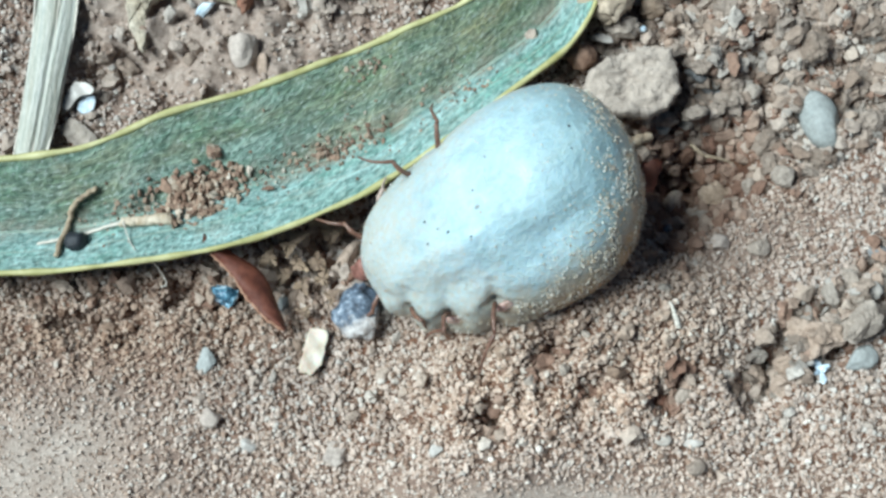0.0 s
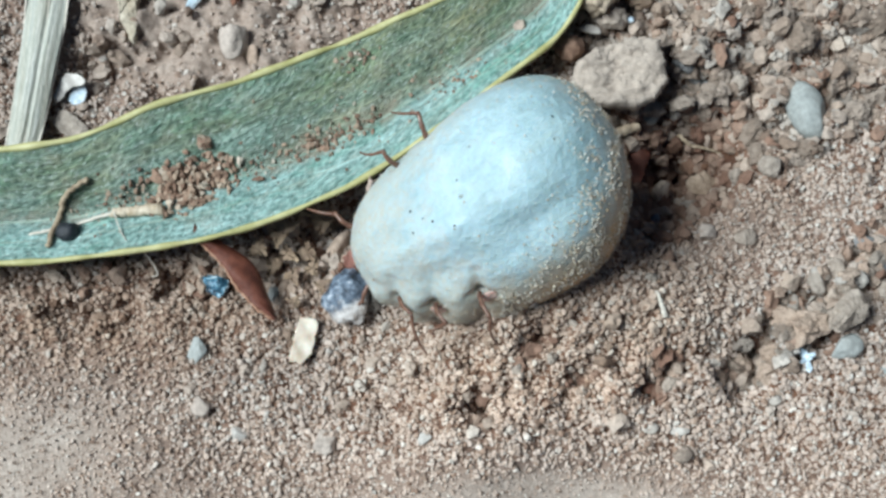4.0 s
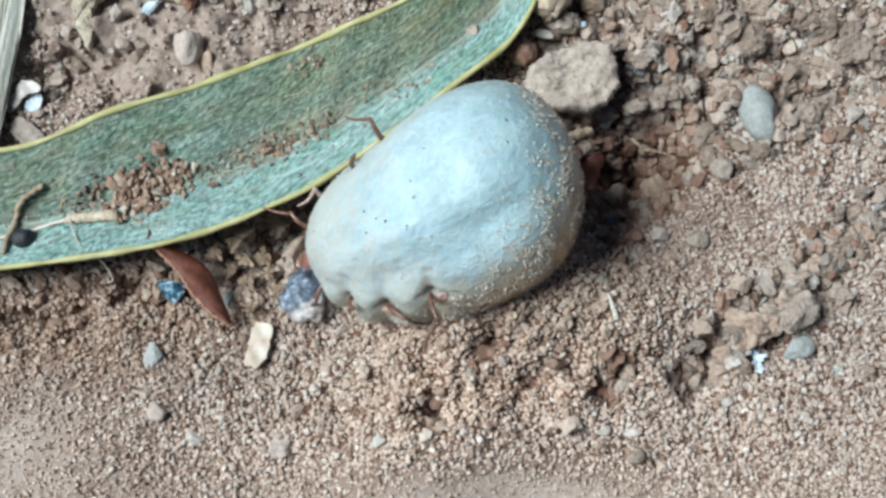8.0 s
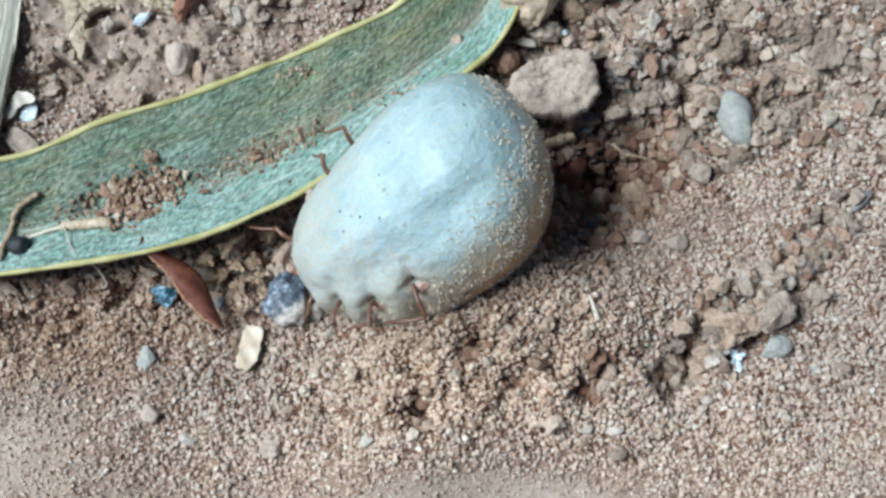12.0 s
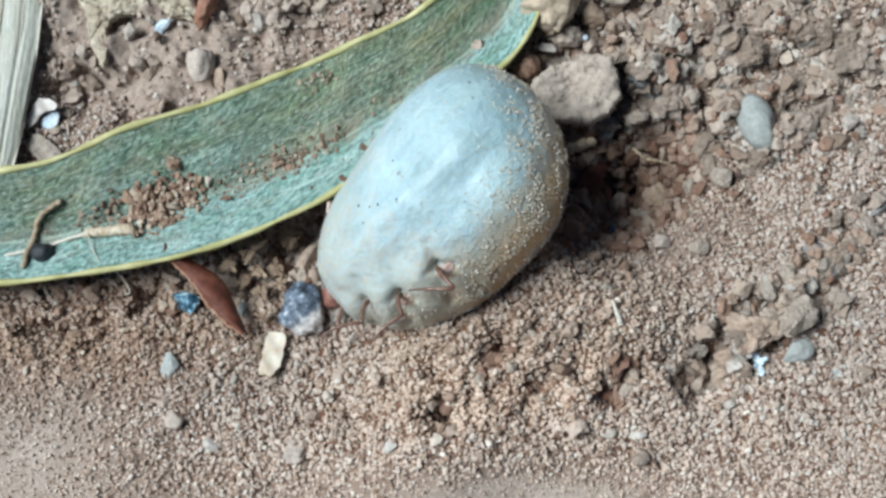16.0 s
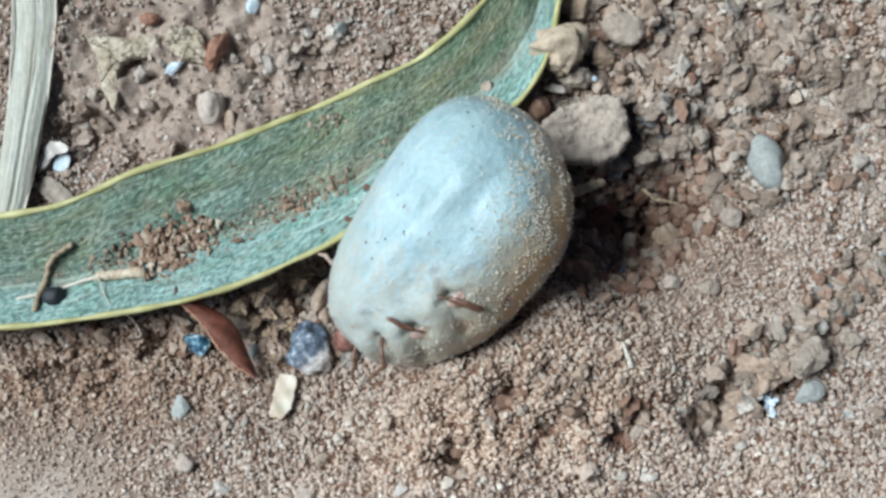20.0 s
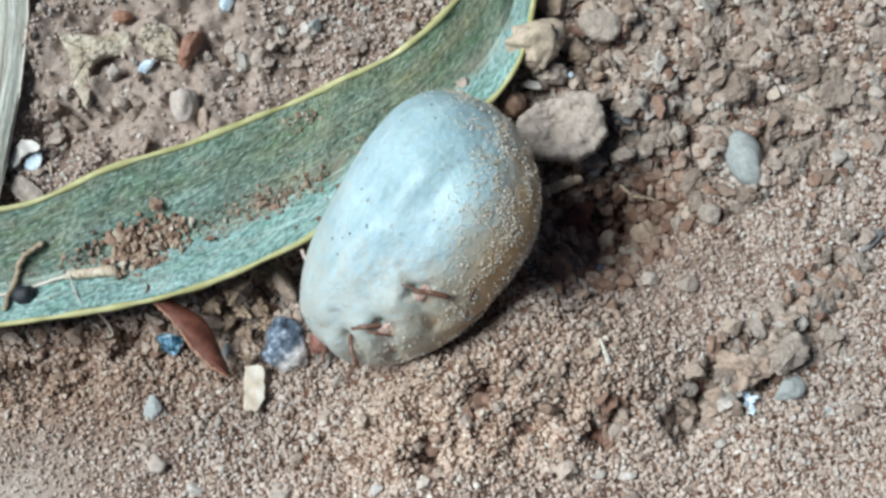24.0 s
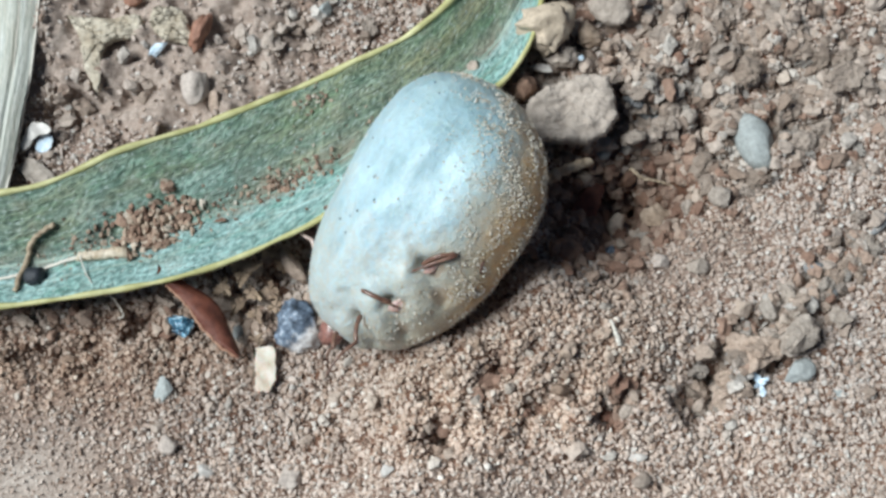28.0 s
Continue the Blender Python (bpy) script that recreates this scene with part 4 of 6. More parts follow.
def build_leaf_crumbs():
    rng = np.random.default_rng(21)
    base, faces = ICO[2]
    vs, n = [], 0
    spots = [(-10.7, 2.3, 0.95, 0.55, 210, 0.29), (-10.6, 1.5, 0.45, 0.3, 40, 0.16), (-9.5, 2.9, 0.5, 0.35, 60, 0.25), (-13.2, 1.8, 0.8, 0.3, 45, 0.13), (-5.2, 4.1, 1.1, 0.35, 80, 0.17), (-3.9, 4.9, 1.0, 0.35, 50, 0.15), (-7.4, 3.3, 1.0, 0.3, 25, 0.14), (-7.6, 3.3, 1.2, 0.4, 25, 0.1), (-3.4, 8.0, 0.6, 0.25, 35, 0.13), (1.0, 7.0, 0.8, 0.4, 45, 0.12), (-14.0, 1.4, 1.6, 0.8, 40, 0.1), (-2.0, 6.2, 3.5, 1.2, 70, 0.09), (-10.1, 4.2, 0.12, 0.12, 12, 0.26)]
    for cx, cy, sx, sy, count, r in spots:
        for _ in range(count):
            u, v = rng.normal(0, 1, 2)
            x, y = cx + 0.93 * sx * u - 0.36 * sy * v, cy + 0.36 * sx * u + 0.93 * sy * v
            z = on_leaf(x, y)
            if z is None:
                continue
            s = r * rng.uniform(0.3, 0.9)
            pile = 0.35 * max(0.0, 1 - (u * u + v * v) / 2) * rng.uniform() if r > 0.125 and cx < -10.5 else 0
            vs.append(rough_ball(2, rng, 6, 0.55, 2.4, 0.3) * (s * rng.uniform(0.5, 1.35, 3)) + np.array([x, y, z + s * 0.35 + pile]))
            n += 1
    f = (faces[None] + (np.arange(n) * len(base))[:, None, None]).reshape(-1, 3)
    ob = new("leaf_crumbs", make_mesh("leaf_crumbs", np.array(vs).reshape(-1, 3), f, CRUMB, False))
    tagged(ob, "brown crumbs of earth lying on the green leaf", "soil", kind="stuff")


CRUMB = mineral("brown_crumb", [(0.0, (0.13, 0.065, 0.04)), (0.4, (0.32, 0.2, 0.135)), (0.75, (0.44, 0.34, 0.25)), (0.92, (0.55, 0.46, 0.36)), (1.0, (0.74, 0.68, 0.58))], "island", 0.85, 0.1, 0.02, 0.15)
build_leaf_crumbs()


def strand(name, pts, r0, r1, material, label, category, wobble=0.0, seed=0, even=False):
    rng = np.random.default_rng(seed)
    c = spline(pts, 28)
    c[1:-1] += rng.normal(0, wobble, (26, 3)) if wobble else 0
    rad = [(r0 + (r1 - r0) * k / 27) * (1.0 if even else rng.uniform(0.85, 1.15)) for k in range(28)]
    v, f = tube(c, rad, 8)
    return tagged(new(name, make_mesh(name, v, f, material)), label, category)


def lz(x, y, up=0.05):
    z = on_leaf(x, y)
    return (x, y, (z if z is not None else gh(x, y)) + up)


strand("curved_twig", [lz(-15.08, 2.45, 0.14), lz(-15.6, 2.15, 0.2), lz(-16.1, 1.65, 0.2), lz(-16.42, 0.8, 0.18), lz(-16.62, -0.6, 0.12)], 0.12, 0.13, DARK_TWIG, "curved dry tan-brown twig lying on the leaf", "twig", 0.025, 4)
strand("straw", [lz(-14.0, 0.95, 0.2), lz(-13.3, 1.0, 0.22), lz(-12.5, 1.05, 0.22), lz(-11.75, 1.1, 0.2)], 0.21, 0.27, STRAW, "pale split straw fragment lying on the leaf", "straw", 0.02, 5, True)
strand("straw", [lz(-17.6, 0.02, 0.08), lz(-16.9, 0.15, 0.1), lz(-15.6, 0.5, 0.12), lz(-14.6, 0.78, 0.14), lz(-13.95, 0.92, 0.18)], 0.07, 0.09, FIBRE, "thin pale grass stalk on the leaf", "straw", 0.01, 15)
sd = tagged(new("seed", make_mesh("seed", rough_ball(3, np.random.default_rng(9), 4, 0.18) * np.array([0.5, 0.46, 0.4]), ICO[3][1], BLACK_SEED)), "small round black seed on the leaf", "seed")
sd.matrix_basis = at(*lz(-15.85, 0.08, 0.3))
strand("fibre", [lz(-12.6, -0.7, -0.1), (-12.2, -1.2, 1.2), (-12.0, -1.7, 0.9), (-12.25, -1.8, 0.8)], 0.035, 0.02, FIBRE, "fine pale fibre under the leaf edge", "fibre", 0.01, 6)
strand("fibre", [lz(-13.85, 0.95, 0.4), lz(-13.5, 0.1, 0.15), lz(-13.15, -0.42, 0.1)], 0.035, 0.02, FIBRE, "fine pale fibre on the leaf", "fibre", 0.01, 7)


# ---- bleached leaf strip and dry fragments ----
def build_dry_leaf():
    up = [(-19.2, 2.7), (-18.9, 4.6), (-18.6, 8), (-18.4, 11.5), (-18.45, 15), (-18.9, 20)]
    lo = [(-18.0, 2.7), (-17.4, 4.6), (-16.9, 8), (-16.45, 11.5), (-16.4, 15), (-17.6, 20)]
    root = new("bleached_leaf")
    tagged(root, "bleached cream-white fibrous strip of dead leaf", "leaf")
    hgt = lambda u, v, q: max(0.55, 0.7 + 0.12 * math.sin(u * 0.5)) + 0.3 * math.sin(math.pi * v) - 0.12 * math.exp(-((v - 0.58) / 0.06) ** 2) + 0.012 * math.sin(40 * v)
    verts, faces, uvs, e1, e2 = ribbon(up, lo, 90, 26, hgt, 0.2)
    part("blade", blade_mesh("blade", verts, faces, uvs, DRY_LEAF), root)
    rng = np.random.default_rng(12)
    a, b = spline(up, 60), spline(lo, 60)
    for v0, r in ((0.0, 0.05), (0.58, 0.03), (1.0, 0.06)):
        pts = [(*(a[i] * (1 - v0) + b[i] * v0 + rng.normal(0, 0.012, 2)), hgt(i * 0.37, v0, None) + 0.0) for i in range(60)]
        vv, ff = tube(pts, [r * rng.uniform(0.8, 1.2) for _ in pts], 6)
        part("fibre", make_mesh("fibre", vv, ff, FIBRE), root, "pale fibre along the dead leaf")


build_dry_leaf()


def scrap(name, outline, z, curl, material, label, category, thick=0.1, seed=0, lumpy=0.03, angular=False, ragged=0.03):
    """A thin, curled scrap with a ragged outline (mm) that lies at height z over the ground."""
    rng = np.random.default_rng(seed)
    o = spline(outline + outline[:1], 40)[:-1]
    if angular:
        q = np.array(outline + outline[:1], dtype=float)
        o = np.stack([np.interp(np.linspace(0, len(q) - 1, 49), np.arange(len(q)), q[:, k]) for k in (0, 1)], 1)[:-1]
    o += rng.normal(0, ragged, o.shape)
    c = o.mean(0)
    rings, verts, low = 14, [], gh(*c)
    for side in (0, 1):
        for k in range(rings):
            s = (k + 0.4) / (rings - 0.6)
            for q in o:
                p = c + (q - c) * s
                bend = curl * (s * s) * (((q - c) @ np.array([0.8, 0.6])) / 2.0) ** 2
                verts.append((p[0], p[1], low + z + bend + lumpy * (math.sin(7 * p[0] + 5 * p[1]) if lumpy < 0.05 else 2 * noise.fractal(Vector((p[0] * 1.1, p[1] * 1.1, seed)), 0.8, 2.1, 4)) - side * thick))
    n, faces = len(o), []
    for side in (0, 1):
        b = side * rings * n
        for k in range(rings - 1):
            for j in range(n):
                q = (b + k * n + j, b + k * n + (j + 1) % n, b + (k + 1) * n + (j + 1) % n, b + (k + 1) * n + j)
                faces.append(q if side else q[::-1])
        cap = tuple(range(b, b + n))
        faces.append(cap if side else cap[::-1])
    t, b = (rings - 1) * n, (2 * rings - 1) * n
    for j in range(n):
        faces.append((t + j, b + j, b + (j + 1) % n, t + (j + 1) % n))
    me = make_mesh(name, verts, faces, material)
    bm = bmesh.new()
    bm.from_mesh(me)
    bmesh.ops.recalc_face_normals(bm, faces=bm.faces)
    bm.to_mesh(me)
    bm.free()
    return tagged(new(name, me), label, category)


scrap("folded_scrap", [(-17.1, 6.5), (-16.6, 7.5), (-15.9, 7.5), (-15.7, 7.1), (-16.3, 6.9), (-16.9, 6.2)], 0.6, 0.3, WHITE_STONE, "small folded whitish scrap beside the bleached leaf", "scrap", 0.12, 4)
scrap("grey_scrap", [(-17.2, 5.4), (-16.6, 5.9), (-15.6, 5.2), (-15.3, 4.6), (-16.2, 4.5)], 0.35, 0.1, GREY_ROCK, "thin grey flake lying on the earth", "scrap", 0.1, 5)

for x, y, r, turn, z, curl in ((-6.8, 0.6, 0.8, 20, 0.9, 0.5), (-7.7, -0.2, 0.55, 75, 0.6, 0.6), (-5.0, 1.2, 0.75, 140, 1.0, 0.4), (-5.6, -0.3, 0.6, 200, 0.7, 0.7), (-6.2, -1.4, 0.45, 300, 0.5, 0.8), (-7.1, -0.8, 0.5, 250, 0.5, 0.6), (-4.9, -1.9, 0.4, 30, 0.5, 0.8), (-5.9, 1.5, 0.6, 110, 1.0, 0.5), (-6.5, -0.4, 0.5, 330, 0.8, 0.7), (-5.3, -1.1, 0.45, 60, 0.6, 0.9), (-8.3, -1.3, 0.4, 10, 0.4, 0.8), (-6.0, -2.6, 0.35, 170, 0.45, 0.8)):
    y, z = y - 0.25, z + 0.45
    shape = [(x + r * q * math.cos(radians(turn + a)), y + r * q * math.sin(radians(turn + a))) for a, q in ((0, 1.3), (70, 0.6), (130, 0.95), (200, 0.5), (245, 1.0), (300, 0.55))]
    scrap("litter_chip", shape, z, curl, CHIP, "small tan chip of plant litter beside the tick", "litter", 0.07, int(turn), 0.03, True, 0.04)

# ---- stones that can be told apart ----
def centred(ob):
    """Moves a thing's origin to its middle, so that it turns about itself."""
    c = np.mean([v.co[:] for v in ob.data.vertices], axis=0)
    ob.data.transform(Matrix.Translation(-Vector(c)))
    ob.matrix_basis = ob.matrix_basis @ Matrix.Translation(Vector(c))
    return ob


def slab(name, outline, material, label, category, top, thick, seed, layers=0.1, tilt=(0.0, 0.0), angular=False):
    """A flat, broken stone: a rounded rim and a rough, layered face. top: how high its face lies."""
    if angular:
        q = np.array(outline + outline[:1], dtype=float)
        o = np.stack([np.interp(np.linspace(0, len(q) - 1, 121), np.arange(len(q)), q[:, k]) for k in (0, 1)], 1)[:-1]
    else:
        o = spline(outline + outline[:1], 120)[:-1]
    rng = np.random.default_rng(seed)
    o = o + rng.normal(0, 0.03, o.shape)
    c = o.mean(0)
    verts, faces, n = [], [], len(o)
    profile = [(r, 0.0) for r in np.linspace(0, 0.8, 26)] + [(0.84, 0.01), (0.88, 0.03), (0.92, 0.07), (0.95, 0.14), (0.97, 0.22), (0.99, 0.32), (1.0, 0.42), (1.0, 0.6), (0.98, 0.8), (0.95, 1.0)]
    for k, (r, down) in enumerate(profile):
        for q in o:
            x, y = c + (q - c) * max(r, 0.02)
            f = noise.fractal(Vector((x * 0.8, y * 1.5, seed)), 0.75, 2.1, 6)
            step = math.floor(f * 2.5 + 0.2 * math.sin(9 * x)) / 2.5
            z = top + tilt[0] * (x - c[0]) + tilt[1] * (y - c[1]) + layers * (0.55 * f + 0.6 * step) * (1 - down) - thick * down
            verts.append((x, y, z))
    for k in range(len(profile) - 1):
        for j in range(n):
            faces.append((k * n + j, (k + 1) * n + j, (k + 1) * n + (j + 1) % n, k * n + (j + 1) % n))
    faces.append(tuple(range(n))[::-1])
    me = make_mesh(name, verts, faces, material)
    bm = bmesh.new()
    bm.from_mesh(me)
    bmesh.ops.recalc_face_normals(bm, faces=bm.faces)
    bm.to_mesh(me)
    bm.free()
    return tagged(new(name, me), label, category)


def crystal_cluster(x, y, shards, label):
    """A chip of splintered crystal: shards that lean out of one foot."""
    root = new("crystal")
    root.matrix_basis = at(x, y, gh(x, y) + 0.1)
    tagged(root, label, "crystal")
    rng = np.random.default_rng(14)
    for turn, lean, length, width in shards:
        v = rough_ball(2, rng, 9, 0.05, 1.5, 0.3) * np.array([width, width * 0.55, length / 2])
        part("shard", make_mesh("shard", v, ICO[2][1], CRYSTAL, False), root, "", at(0, 0, 0.25, 0, 0, turn) @ pose(0, 0, 0, lean) @ at(0, 0, length * 0.32))
    return root


def red_scrap():
    """A stiff, curled piece of dead leaf with a paler broken edge."""
    root = new("leaf_fragment")
    tagged(root, "stiff red-brown dry leaf scrap standing in the soil", "leaf")
    up = [(-10.3, 0.5), (-9.2, -0.3), (-8.3, -0.85), (-7.7, -1.4), (-7.2, -2.5), (-6.75, -3.6)]
    lo = [(-10.3, -0.2), (-9.6, -0.85), (-9.0, -1.5), (-8.45, -2.35), (-7.7, -3.15), (-6.85, -3.75)]
    hgt = lambda u, v, q: 1.5 - 0.17 * u + 0.5 * v * (1 - v) * 2 + 0.35 * v + 0.04 * math.sin(3 * u + 8 * v)
    verts, faces, uvs, e1, e2 = ribbon(up, lo, 40, 12, hgt, 0.14)
    part("blade", make_mesh("blade", verts, faces, RED_LEAF), root)
    rng = np.random.default_rng(2)
    v, f = tube([(q[0] + rng.normal(0, 0.02), q[1] + rng.normal(0, 0.02), q[2]) for q in e2], [0.07 * rng.uniform(0.6, 1.3) for _ in e2], 6)
    part("broken_edge", make_mesh("broken_edge", v, f, RED_EDGE), root, "pale orange-brown broken edge")


RED_EDGE = plain("red_leaf_edge", (0.26, 0.12, 0.07), (0.5, 0.3, 0.2), 0.4, 0.6, 0.03)
red_scrap()
HUSK = centred(scrap("husk", [(-6.25, -5.45), (-5.7, -5.62), (-5.25, -5.1), (-4.98, -3.95), (-5.05, -3.62), (-5.8, -3.55), (-5.98, -4.1)], 0.5, 0.3, FLAKE, "pale beige papery seed husk on the earth", "husk", 0.3, 3, 0.02, True, 0.02))
BLUE_STONE = centred(stone("rock", DUSTY_STONE, -3.65, -2.9, (2.2, 2.5, 1.5), "dark blue-grey stone with pale dust beside the tick", 24, 0.2, 6, 0.2, 20, lift=0.05, deep=0.55))
SEED = centred(stone("seed", TAN_ROCK, -4.2, -0.55, (0.75, 2.0, 0.8), "oval tan seed in the shade beside the tick", -32, 0.1, 2, 0.05, 21, 3, lift=0.25, category="seed"))
slab("leaf_fragment", [(-15.08, 12.8), (-14.38, 12.75), (-13.1, 12.6), (-11.7, 12.78), (-11.68, 11.83), (-13.0, 11.47), (-13.44, 10.81), (-13.52, 8.96), (-14.25, 10.3), (-14.5, 11.64)], DRY_FRAGMENT, "torn tan dry leaf fragment half buried in earth", "leaf", 0.5, 0.5, 1, 0.3)
slab("leaf_fragment", [(-11.07, 13.03), (-10.56, 13.15), (-9.6, 12.85), (-9.2, 11.3), (-9.89, 11.39), (-10.53, 11.54), (-11.18, 12.22)], DRY_FRAGMENT, "curled pale tan leaf fragment half buried in earth", "leaf", 0.5, 0.5, 7, 0.3)
slab("flat_stone", [(6.2, 7.0), (6.47, 7.8), (7.25, 8.4), (8.0, 8.62), (9.14, 8.9), (10.26, 8.83), (10.42, 7.9), (10.52, 6.85), (9.95, 6.1), (9.05, 5.6), (7.66, 5.75), (6.6, 5.9)], FLAT_ROCK, "flat grey-brown stone with layered face behind the tick", "stone", 1.6, 1.0, 6, 0.2, (0.0, 0.0), True)
stone("rock", CREAM_ROCK, 7.3, 11.0, (2.9, 2.5, 2.2), "knobbly cream-coloured stone against the leaf", 20, 0.2, 7, 0.3, 3, lift=1.0, deep=0.45)
stone("clod", ORANGE_CLOD, 9.35, 11.0, (1.3, 1.3, 1.1), "small pale orange-tan clod between two stones", 30, 0.2, 6, 0.2, 71, lift=0.3, category="soil lump")
stone("clod", ORANGE_CLOD, 8.3, 13.5, (1.7, 1.4, 1.2), "reddish tan clod above a cream stone", 10, 0.2, 6, 0.2, 72, lift=0.3, category="soil lump")
stone("clod", GREY_ROCK, 8.1, 9.95, (2.0, 1.1, 1.0), "grey-tan lump over the flat stone", -8, 0.2, 6, 0.2, 73, lift=0.5, category="soil lump")
stone("clod", BROWN_CLOD, 6.15, 8.5, (1.3, 1.2, 1.1), "damp brown clod beside the flat stone", 0, 0.2, 6, 0.22, 74, lift=0.4, category="soil lump")
stone("chip", WHITE_STONE, 7.1, 9.3, (1.35, 0.42, 0.4), "slender white chip at the flat stone's edge", -12, 0.1, 7, 0.08, 75, 3, lift=1.0, category="mineral")
stone("chip", CRYSTAL, 8.85, 9.75, (0.55, 0.45, 0.4), "tiny bluish glinting chip", 20, 0.1, 9, 0.06, 76, 2, lift=0.9, category="mineral", deep=0.3, smooth=False)
strand("grey_twig", [(11.2, 8.35, gh(11.2, 8.3) + 0.35), (11.8, 7.95, gh(11.8, 7.9) + 0.5), (12.4, 7.5, gh(12.4, 7.5) + 0.5), (13.6, 7.25, gh(13.6, 7.2) + 0.4)], 0.24, 0.3, SLATE, "knotty blue-grey piece of twig among crumbs", "twig", 0.05, 41)
stone("chip", WHITE_STONE, 13.2, 6.8, (0.85, 0.42, 0.4), "bright white chip among crumbs", 5, 0.1, 8, 0.08, 40, 3, lift=0.35, category="mineral")
stone("chip", GREY_ROCK, 13.85, 7.0, (0.95, 0.8, 0.6), "pale grey flat chip among crumbs", 25, 0.1, 8, 0.1, 77, 3, lift=0.3, category="mineral")
stone("clod", GREY_ROCK, 9.75, 5.75, (1.4, 0.8, 0.8), "pale grey crumbly clod at the edge of the pit", -5, 0.1, 4, 0.28, 78, lift=0.7, category="soil lump")
stone("clod", GREY_ROCK, 10.85, 5.55, (1.3, 0.75, 0.8), "pale grey crumbly clod at the edge of the pit", 15, 0.1, 4, 0.28, 79, lift=0.7, category="soil lump")
strand("rootlet", [(11.1, 4.75, 0.1), (11.6, 4.25, 0.2), (12.3, 4.1, 0.15), (13.0, 3.9, 0.0)], 0.09, 0.05, DARK_TWIG, "thin brown rootlet in the hollow", "twig", 0.02, 9)
stone("rock", ORANGE_CLOD, 12.0, 2.15, (1.5, 1.5, 1.2), "rough tan stone with orange stains by the pit", 20, 0.1, 7, 0.26, 80, lift=0.25)
stone("crystal", DUSTY_STONE, 9.95, 0.85, (0.7, 0.75, 0.6), "small glinting blue crystal in the hollow", 10, 0.1, 11, 0.06, 81, 2, lift=0.2, category="crystal", deep=0.25, smooth=False)
stone("pebble", GREY_ROCK, 11.4, 1.4, (0.95, 0.75, 0.6), "whitish grey pebble on the slope", 20, 0.15, 5, 0.1, 82, 3, lift=0.1)
stone("pebble", PALE_PINK, 12.2, 0.2, (0.95, 0.85, 0.6), "flat lilac-grey pebble on the slope", -20, 0.2, 5, 0.08, 83, 3)
stone("pebble", GREY_ROCK, 15.1, 3.3, (1.1, 1.3, 0.9), "pale blue-grey stone with an orange foot", 20, 0.15, 6, 0.14, 84, lift=0.1)
stone("pebble", GREY_ROCK, 13.45, 2.6, (0.85, 0.8, 0.7), "smooth grey pebble among crumbs", 0, 0.15, 4, 0.08, 85, 3)
stone("clod", BROWN_CLOD, 7.95, 0.75, (1.5, 1.2, 1.0), "damp dark brown lump in the pit", 0, 0.2, 6, 0.2, 86, lift=0.2, category="soil lump")
stone("clod", BROWN_CLOD, 9.7, 2.7, (0.8, 0.8, 0.8), "damp dark reddish crumb deep in the pit", 15, 0.1, 7, 0.1, 87, 3, lift=0.4, category="soil lump")
stone("clod", BROWN_CLOD, 10.6, 3.9, (1.0, 0.9, 0.8), "damp dark brown crumb deep in the pit", 40, 0.1, 6, 0.22, 88, 3, lift=0.4, category="soil lump")
stone("clod", BROWN_CLOD, 11.3, 3.1, (1.1, 0.9, 0.9), "damp brown crumb deep in the pit", 70, 0.1, 6, 0.22, 89, 3, lift=0.3, category="soil lump")
crystal_cluster(16.3, -5.4, ((10, 62, 1.1, 0.2), (130, 55, 0.9, 0.18), (215, 70, 1.0, 0.22), (300, 50, 0.7, 0.16), (60, 20, 0.6, 0.17)), "splintered bluish white crystal on the rim")
stone("pebble", SLATE, 19.1, -0.15, (1.1, 0.6, 0.5), "dark slate chip on the rim", 20, 0.15, 7, 0.08, 90, 3, lift=0.1)
stone("pebble", SLATE, 19.8, -1.3, (0.85, 0.7, 0.5), "small dark slate chip on the rim", 60, 0.15, 7, 0.08, 91, 3, lift=0.1)
stone("chip", SLATE, 22.4, 1.8, (1.7, 0.55, 0.4), "long slate-grey chip lying on crumbs", 42, 0.1, 6, 0.06, 92, 3, lift=0.2, category="mineral")
stone("chip", BLUE_GREY, 19.8, -5.95, (0.8, 0.6, 0.3), "thin pale blue-grey flake on packed earth", 15, 0.2, 8, 0.06, 93, 2, category="mineral", deep=0.3, smooth=False)
stone("chip", BLUE_GREY, -2.9, 12.8, (0.7, 0.9, 0.6), "dull blue-grey chip behind the leaf", 0, 0.2, 8, 0.08, 94, 3, category="mineral", deep=0.3, smooth=False)
stone("clod", PEBBLE, 21.0, 8.6, (2.0, 1.7, 1.4), "pale dusty clod among crumbs", 10, 0.2, 9, 0.36, 95, lift=0.3, smooth=False, category="soil lump")
stone("clod", PEBBLE, 19.0, 5.7, (1.4, 1.1, 1.0), "pale dusty clod among crumbs", 40, 0.2, 9, 0.36, 96, lift=0.3, smooth=False, category="soil lump")
slab("tan_flake", [(4.6, -3.2), (5.0, -2.95), (5.55, -3.5), (5.35, -4.0), (4.95, -3.9)], ORANGE_CLOD, "flat tan flake of earth on the bank", "flake", 2.75, 0.25, 97, 0.05, (-0.1, 0.25))
stone("chip", GREY_ROCK, 3.75, -5.95, (0.55, 0.95, 0.4), "small pale grey chip in crumbly earth", 10, 0.2, 7, 0.06, 98, 3, lift=0.1, category="mineral")
stone("chip", GREY_ROCK, 10.4, -6.5, (0.9, 0.7, 0.5), "small flat pinkish grey chip by a crevice", 50, 0.2, 6, 0.06, 99, 3, category="mineral")
stone("pebble", BLUE_GREY, 16.6, 5.5, (1.75, 2.9, 1.6), "smooth oval blue-grey pebble in coarse soil", 18, 0.2, 1, 0.05, 62, lift=0.6)
